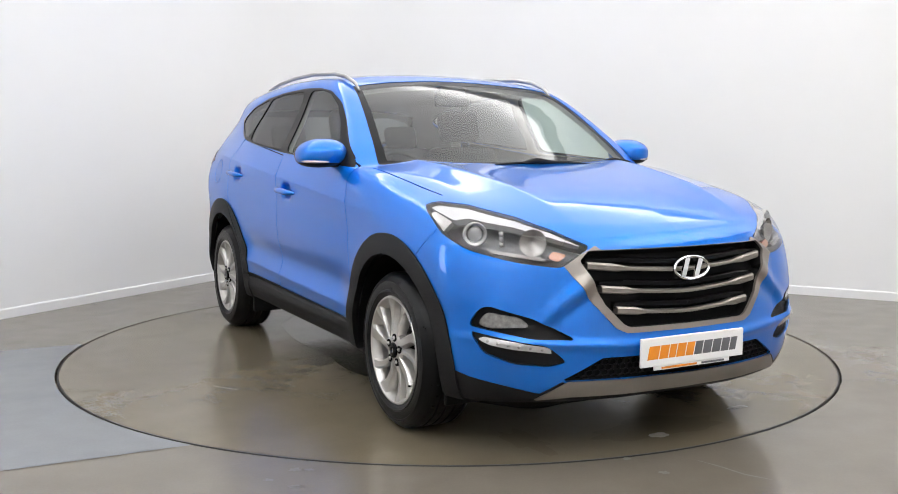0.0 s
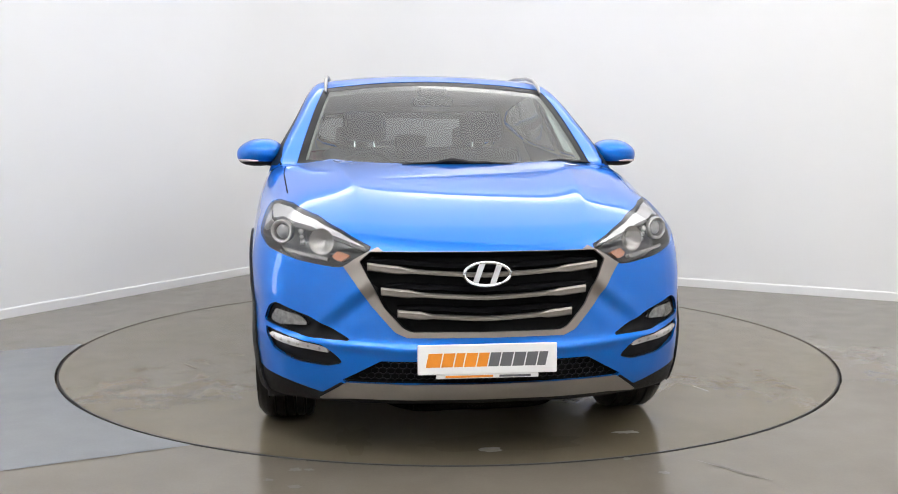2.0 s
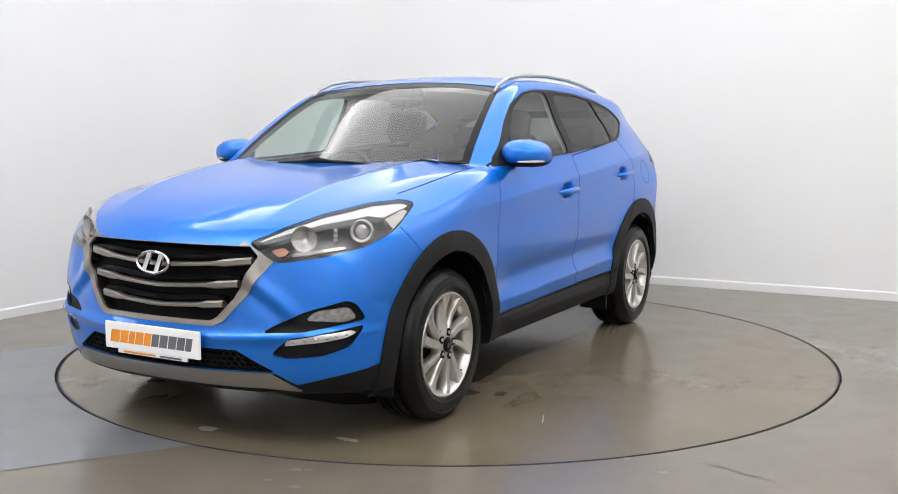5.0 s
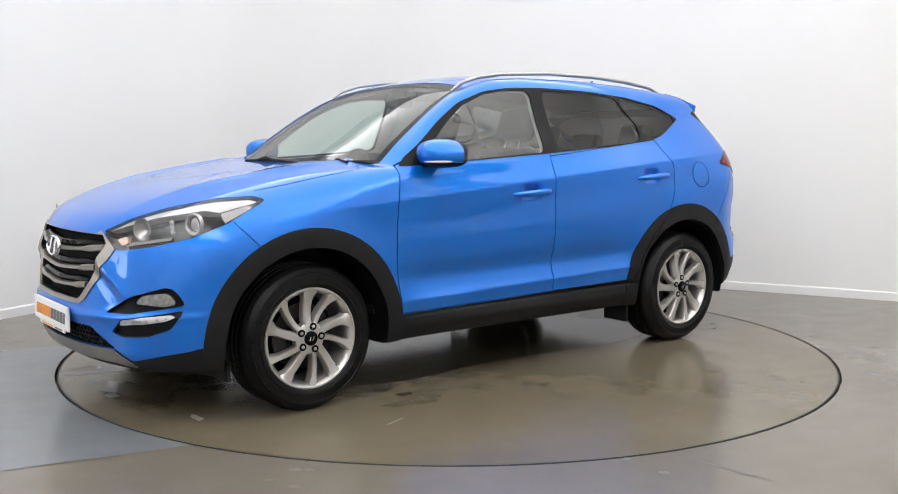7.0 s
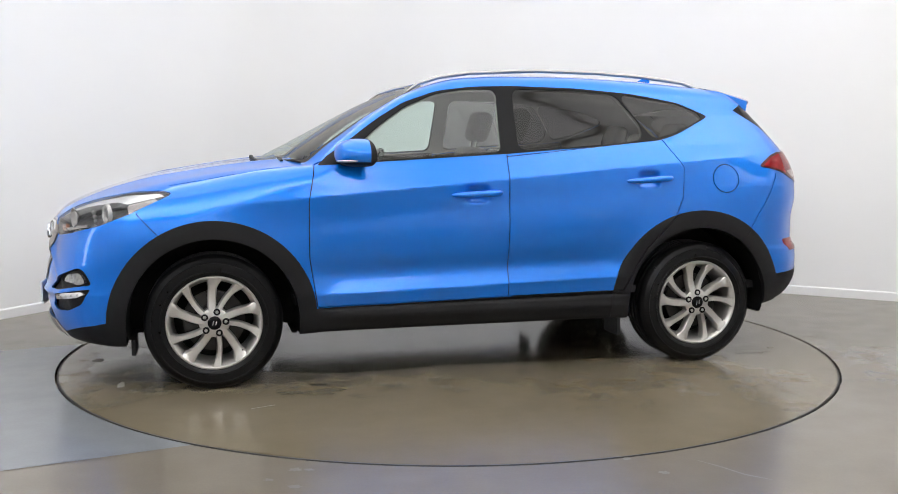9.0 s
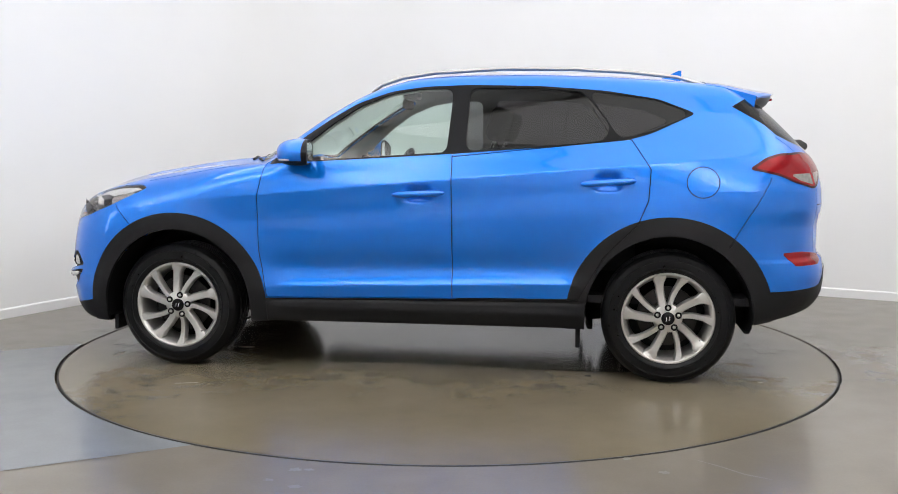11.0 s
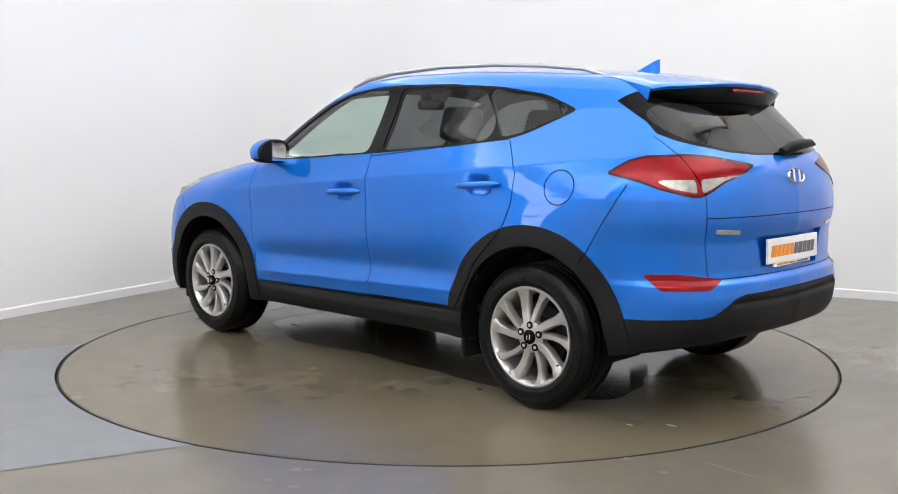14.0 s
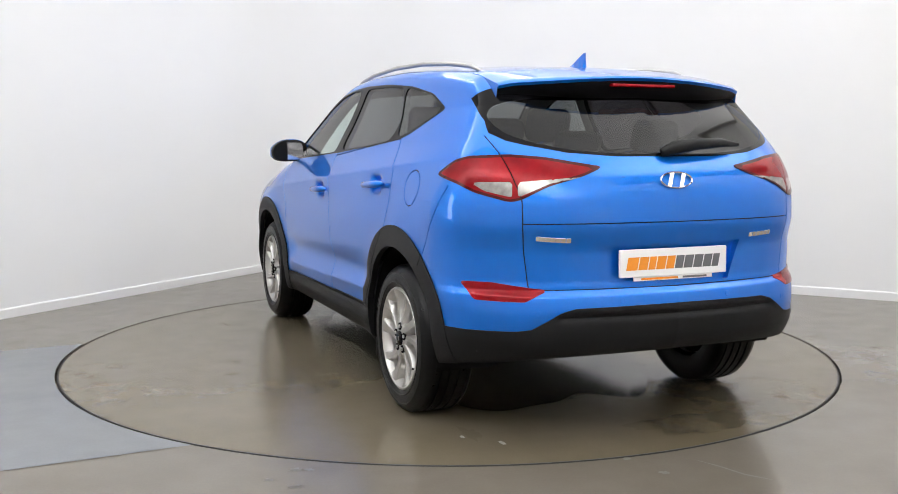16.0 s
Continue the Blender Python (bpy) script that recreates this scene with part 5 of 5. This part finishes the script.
def build_plate(m, name_label):
    """A white show plate: m has x to the reader's right, y up, z towards the reader."""
    bm = bmesh.new()
    box(bm, (-0.265, -0.057, 0), (0.265, 0.057, 0.012), 0.004, m=m)
    plate = part("show_plate", bm, PLATE, CAR, name_label)
    x = -0.235
    for i, w in enumerate((0.058, 0.048, 0.038, 0.048, 0.044, 0.044, 0.048, 0.048, 0.046, 0.038)):
        bm = bmesh.new()
        shape_on(m, [(x, -0.028), (x + w - 0.005, -0.028), (x + w + 0.006, 0.025), (x + 0.011, 0.025)], 0.011, 0.0128, bm)
        part("print_bar", bm, ORANGE if i < 5 else GREY_PRINT, plate)
        x += w
    bm = bmesh.new()
    box(bm, (-0.195, -0.074, 0), (0.195, -0.0575, 0.008), 0.002, m=m)
    strip = part("plate_holder", bm, PLATE, plate, "thin white holder strip below the plate")
    bm = bmesh.new()
    box(bm, (-0.16, -0.070, 0.0075), (0.02, -0.062, 0.009), m=m)
    part("holder_print", bm, ORANGE, plate)
    bm = bmesh.new()
    box(bm, (0.045, -0.070, 0.0075), (0.165, -0.062, 0.009), m=m)
    part("holder_print", bm, GREY_PRINT, plate)


def axes_pose(p, x, y):
    x, y = Vector(x).normalized(), Vector(y).normalized()
    z = x.cross(y)
    return Matrix.Translation(p) @ Matrix((x, y, z)).transposed().to_4x4()


def build_fittings():
    build_badge(axes_pose((2.278, 0, 0.755), (0, 1, 0), (-0.10, 0, 1)), 0.093, 0.049)
    build_badge(surface_pose((-2.115, 0, 1.095)), 0.080, 0.038)
    build_plate(axes_pose((2.298, 0, 0.437), (0, 1, 0), (0, 0, 1)), "white show plate with orange and grey print")
    build_plate(axes_pose((-2.103, 0, 0.757), (0, -1, 0), (0.03, 0, 1)), "white show plate with orange and grey print")
    # silver name badges on the tailgate, as plain blocks
    for y0, y1, n in ((0.635, 0.475, 7), (-0.395, -0.54, 6)):
        step = (y1 - y0) / n
        for i in range(n):
            y = y0 + step * (i + 0.45)
            m = surface_pose((-2.1, y, 0.853))
            bm = bmesh.new()
            box(bm, (-abs(step) * 0.44, -0.010, 0.001), (abs(step) * 0.44, 0.010, 0.004), 0.001, 1, m=m)
            part("name_badge_block", bm, CHROME, CAR)
    for s in (-1, 1):
        # roof rails
        bm = bmesh.new()
        pts = [(0.36, 0.605, 1.530), (0.30, 0.605, 1.572), (0.18, 0.604, 1.610), (0.0, 0.598, 1.636), (-0.38, 0.592, 1.655), (-0.75, 0.585, 1.650), (-1.05, 0.575, 1.632), (-1.30, 0.562, 1.604), (-1.46, 0.550, 1.556)]
        tube(bm, [(x, s * y, z - 0.010) for x, y, z in pts], [0.005, 0.010, 0.011, 0.011, 0.011, 0.011, 0.011, 0.010, 0.005], 12, 1.0)
        rail = part("roof_rail", bm, RAIL, CAR, "silver roof rail", True)
        # door mirrors
        ball = bmesh.new()
        bmesh.ops.create_uvsphere(ball, u_segments=40, v_segments=24, radius=1)
        for v in ball.verts:
            x, y, z = v.co
            p = 2.6
            k = (abs(x) ** p + abs(y) ** p + abs(z) ** p) ** (-1 / p)
            x, y, z = x * k, y * k, z * k
            x = max(x, -0.42)
            taper = 1 - 0.30 * max(0, y) ** 2 - 0.10 * max(0, x)
            v.co = Vector((0.685 + 0.118 * x - 0.03 * max(0, y), s * (0.948 + 0.118 * y), 1.187 + 0.076 * (z * taper if z > 0 else z * 0.86) - 0.004 * y))
        for at, across in (((0, 0, 1.146), (0, 0, 1)), ((0.6365, 0, 0), (1, 0, 0))):
            bmesh.ops.bisect_plane(ball, geom=ball.verts[:] + ball.edges[:] + ball.faces[:], plane_co=at, plane_no=across)
        for name, keep, mat, label in (("door_mirror", lambda c: c.z > 1.146 and c.x > 0.6365, PAINT, "blue door mirror with a black base"), ("mirror_base", lambda c: c.z <= 1.146 or c.x <= 0.6365, CLAD, "")):
            bm = ball.copy()
            bmesh.ops.delete(bm, geom=[f for f in bm.faces if not keep(f.calc_center_median())], context="FACES")
            if name == "door_mirror":
                mirror = part(name, bm, mat, CAR, label, True)
            else:
                part(name, bm, mat, mirror, "", True)
        ball.free()
        bm = bmesh.new()
        tube(bm, [(0.685 + 0.118 * max(0.02, 0.77 - k ** 2.6) ** 0.385 - 0.03 * k, s * (0.948 + 0.118 * k), 1.150 + 0.004 * k) for k in (0.0, 0.2, 0.4, 0.55, 0.7, 0.8, 0.87)], [0.003, 0.006, 0.007, 0.008, 0.008, 0.008, 0.006], 8)
        part("indicator_strip", bm, DRL_LENS, mirror, "clear indicator strip")
        bm = bmesh.new()
        shape_on(axes_pose((0.6335, s * 0.955, 1.186), (0, 1, 0), (0, 0, 1)), rounded([(-0.09, -0.052), (0.09, -0.052), (0.09, 0.055), (-0.09, 0.055)], 0.035), -0.002, 0.002, bm)
        part("mirror_glass", bm, CHROME, mirror, "mirror glass")
        bm = bmesh.new()
        tube(bm, [(0.77, s * 0.84, 1.135), (0.73, s * 0.88, 1.136), (0.70, s * 0.93, 1.142)], [0.035, 0.028, 0.03], 12, 0.55)
        part("mirror_foot", bm, CLAD, mirror, smooth=True)
        # small flaps ahead of the rear wheels and behind the front bumper
        for x, y, z0, z1 in ((-0.80, 0.77, 0.165, 0.28), (1.80, 0.76, 0.185, 0.27)):
            bm = bmesh.new()
            box(bm, (x - 0.012, s * y - 0.09, z0), (x + 0.012, s * y + 0.09, z1), 0.006)
            part("wheel_deflector", bm, CLAD, CAR)
    for y, z in ((0.635, 0.575), (0.26, 0.610), (-0.26, 0.610), (-0.635, 0.575)):
        bm = bmesh.new()
        rings = lathe(bm, [(0.0115, -0.004), (0.0115, 0.0008), (0.0095, 0.0014), (0.0085, 0.0008), (0.004, 0.0010)], surface_pose((-2.12, y, z)), 20)
        bm.faces.new(rings[-1])
        part("parking_sensor", bm, PAINT, CAR, "small round parking sensor")
    # aerial fin
    bm = bmesh.new()
    prof = [(-1.21, 1.605, 0.028), (-1.26, 1.624, 0.020), (-1.32, 1.652, 0.010), (-1.355, 1.667, 0.004), (-1.370, 1.669, 0.003), (-1.366, 1.63, 0.016), (-1.372, 1.585, 0.026)]
    lo = [[bm.verts.new((x, sy * 0.002, z)) for sy in (-1, 1)] for x, z, w in prof]
    base = [[bm.verts.new((x, sy * max(w, 0.006), 1.585)) for sy in (-1, 1)] for x, z, w in prof]
    for i in range(len(prof) - 1):
        for k in (0, 1):
            bm.faces.new((lo[i][k], lo[i + 1][k], base[i + 1][k], base[i][k]))
        bm.faces.new((lo[i][0], lo[i + 1][0], lo[i + 1][1], lo[i][1]))
    part("aerial_fin", bm, PAINT, CAR, "blue roof aerial fin")
    # roof spoiler: lies on the roof, then runs on over the rear window
    def roof_z(x, y):
        zs = np.arange(1.30, 1.72, 0.002)
        f = body_field(np.full(len(zs), x), np.full(len(zs), y), zs)
        inside = np.nonzero(f < 0)[0]
        return float(zs[inside[-1]]) if len(inside) else 1.42
    top, under = [], []
    bm, bm2 = bmesh.new(), bmesh.new()
    for i in range(37):
        y = -0.62 + 1.24 * i / 36
        k = abs(y) / 0.62
        xe = -1.862 + 0.155 * k ** 2.6
        base = roof_z(-1.56, y)
        row = []
        for j in range(9):
            x = -1.45 + (xe + 1.45) * j / 8
            z = roof_z(x, y) + 0.004 if x > -1.56 else base + 0.004 + (0.17 + 0.10 * k * k) * (x + 1.56)
            row.append((x, y, z))
        tip = row[-1]
        row += [(tip[0] - 0.007, y, tip[2] - 0.008), (tip[0] + 0.002, y, tip[2] - 0.020)]
        top.append([bm.verts.new(p) for p in row])
        d = 1 - 0.5 * k ** 3
        under.append([bm2.verts.new(p) for p in ((tip[0] + 0.003, y, tip[2] - 0.019), (tip[0] + 0.03, y, tip[2] - 0.019 - 0.05 * d), (tip[0] + 0.07, y, tip[2] - 0.019 - 0.08 * d), (tip[0] + 0.16, y, tip[2] - 0.05))])
    for edge in (top[0], top[-1]):
        skirt = [bm.verts.new((v.co.x + 0.01, v.co.y * 1.005, v.co.z - 0.012 - 0.045 * min(1, j / 7))) for j, v in enumerate(edge[:9])]
        for j in range(8):
            bm.faces.new((edge[j], edge[j + 1], skirt[j + 1], skirt[j]))
    for rows, b in ((top, bm), (under, bm2)):
        for a, c in zip(rows, rows[1:]):
            for j in range(len(a) - 1):
                b.faces.new((a[j], a[j + 1], c[j + 1], c[j]))
    spoiler = part("roof_spoiler", bm, PAINT, CAR, "blue roof spoiler above the rear window", True)
    part("spoiler_underside", bm2, TRIM, spoiler, "black spoiler underside", True)
    bz = roof_z(-1.56, 0.0) - 0.17 * 0.30 - 0.036
    bm = bmesh.new()
    box(bm, (-1.866, -0.16, bz - 0.007), (-1.83, 0.16, bz + 0.007), 0.004)
    part("brake_light", bm, RED_LENS, spoiler, "red high brake light")
    # wipers
    for pts in ([(-0.24, 1.139), (0.0, 1.150), (0.18, 1.146), (0.34, 1.136)], [(0.43, 1.134), (0.56, 1.146), (0.68, 1.147), (0.745, 1.142)]):
        bm = bmesh.new()
        tube(bm, [(screen_x(y, z) + 0.022, y, z) for y, z in pts], [0.005, 0.009, 0.008, 0.004], 8)
        w = part("wiper", bm, CLAD, CAR, "black windscreen wiper", True)
        y, z = pts[1]
        bm = bmesh.new()
        tube(bm, [(screen_x(y, z) + 0.02, y - 0.07, z - 0.002), (screen_x(y, z) + 0.026, y, z + 0.008), (screen_x(y, z) + 0.02, y + 0.08, z)], [0.008, 0.013, 0.008], 8)
        part("wiper_arm", bm, CLAD, w, smooth=True)
    bm = bmesh.new()
    tube(bm, [(-2.055, 0.035, 1.205), (-2.075, -0.02, 1.225), (-2.075, -0.12, 1.240), (-2.062, -0.25, 1.246), (-2.035, -0.37, 1.238)], [0.020, 0.030, 0.027, 0.021, 0.008], 10, 0.95)
    part("rear_wiper", bm, CLAD, CAR, "black rear wiper", True)


build_fittings()


# ---------------------------------------------------------------- inside the car
def build_cabin():
    bm = bmesh.new()
    box(bm, (-1.9, -0.80, 0.40), (1.0, 0.80, 0.44))
    part("cabin_floor", bm, DASH, CAR)
    bm = bmesh.new()
    prism(bm, rounded([(1.02, 0.5), (1.02, 1.10), (0.80, 1.12), (0.52, 1.085), (0.46, 1.02), (0.55, 0.75), (0.70, 0.5)], 0.04), -0.74, 0.74, lambda a, b, h: (a, h, b))
    part("dashboard", bm, DASH, CAR, smooth=True)
    bm = bmesh.new()
    m = Matrix.Translation((0.40, -0.37, 1.03)) @ Matrix.Rotation(radians(65), 4, "Y")
    rings = []
    for i in range(40):
        a = 2 * math.pi * i / 40
        rings.append([bm.verts.new(m @ Vector(((0.18 + 0.015 * math.cos(b)) * math.cos(a), (0.18 + 0.015 * math.cos(b)) * math.sin(a), 0.015 * math.sin(b)))) for b in (2 * math.pi * k / 10 for k in range(10))])
    for i in range(40):
        for k in range(10):
            bm.faces.new((rings[i][k], rings[(i + 1) % 40][k], rings[(i + 1) % 40][(k + 1) % 10], rings[i][(k + 1) % 10]))
    wheel = part("steering_wheel", bm, DASH, CAR, "black steering wheel", True)
    bm = bmesh.new()
    box(bm, (-0.06, -0.165, -0.03), (0.05, 0.165, 0.01), 0.02, m=m)
    part("wheel_boss", bm, DASH, wheel)
    for s in (-1, 1):
        bm = bmesh.new()
        box(bm, (-0.10, s * 0.37 - 0.25, 0.55), (0.42, s * 0.37 + 0.25, 0.72), 0.05, 3)
        seat = part("front_seat", bm, FABRIC, CAR, "dark cloth front seat", True)
        lean = Matrix.Translation((-0.10, s * 0.37, 0.66)) @ Matrix.Rotation(radians(-17), 4, "Y")
        bm = bmesh.new()
        box(bm, (-0.10, -0.24, 0.0), (0.04, 0.24, 0.58), 0.05, 3, m=lean)
        part("backrest", bm, FABRIC, seat, smooth=True)
        bm = bmesh.new()
        box(bm, (-0.075, -0.135, 0.625), (0.035, 0.135, 0.82), 0.045, 3, m=lean)
        part("headrest", bm, FABRIC, seat, smooth=True)
        for y in (-0.06, 0.06):
            bm = bmesh.new()
            tube(bm, [lean @ Vector((-0.02, y, 0.56)), lean @ Vector((-0.02, y, 0.66))], 0.007, 8)
            part("headrest_post", bm, CHROME, seat)
    bm = bmesh.new()
    box(bm, (-1.10, -0.66, 0.55), (-0.62, 0.66, 0.74), 0.05, 3)
    bench = part("rear_bench", bm, FABRIC, CAR, "dark cloth rear bench", True)
    lean = Matrix.Translation((-1.10, 0, 0.70)) @ Matrix.Rotation(radians(-20), 4, "Y")
    bm = bmesh.new()
    box(bm, (-0.08, -0.64, 0.0), (0.05, 0.64, 0.53), 0.05, 3, m=lean)
    part("backrest", bm, FABRIC, bench, smooth=True)
    for y, h in ((-0.43, 0.70), (0.0, 0.64), (0.43, 0.70)):
        bm = bmesh.new()
        box(bm, (-0.06, y - 0.12, 0.54), (0.03, y + 0.12, h), 0.035, 3, m=lean)
        part("headrest", bm, FABRIC, bench, smooth=True)
    bm = bmesh.new()
    box(bm, (0.255, -0.115, 1.445), (0.29, 0.115, 1.505), 0.02, 3)
    mir = part("rear_view_mirror", bm, DASH, CAR, smooth=True)
    bm = bmesh.new()
    box(bm, (0.20, -0.085, 1.50), (0.29, 0.085, 1.56), 0.02, 2)
    part("sensor_housing", bm, DASH, mir)


build_cabin()

# ---------------------------------------------------------------- what moves
TURN = [(0.0, -61.93), (0.5, -65.64), (1.0, -71.26), (1.5, -76.99), (2.0, -83.19), (2.5, -88.96), (3.0, -95.11), (3.5, -100.84), (4.0, -107.0),
        (4.5, -112.72), (5.0, -118.82), (6.0, -130.4), (7.0, -142.0), (7.5, -147.86), (8.0, -153.93), (8.5, -159.59), (9.0, -165.58), (10.0, -177.1), (11.0, -188.6),
        (11.5, -194.46), (12.0, -200.38), (12.5, -206.0), (13.0, -212.0), (13.5, -217.66), (14.0, -223.66), (14.5, -229.27), (15.0, -235.3), (15.5, -241.05), (16.0, -247.21)]


def motions():
    walk(TURNTABLE, [(t, pose(0, 0, 0, 0, 0, a)) for t, a in TURN])
    walk(CAR, [(t, pose(0, 0, 0, 0, 0, a) @ pose(0, -0.126, 0)) for t, a in TURN])


motions()
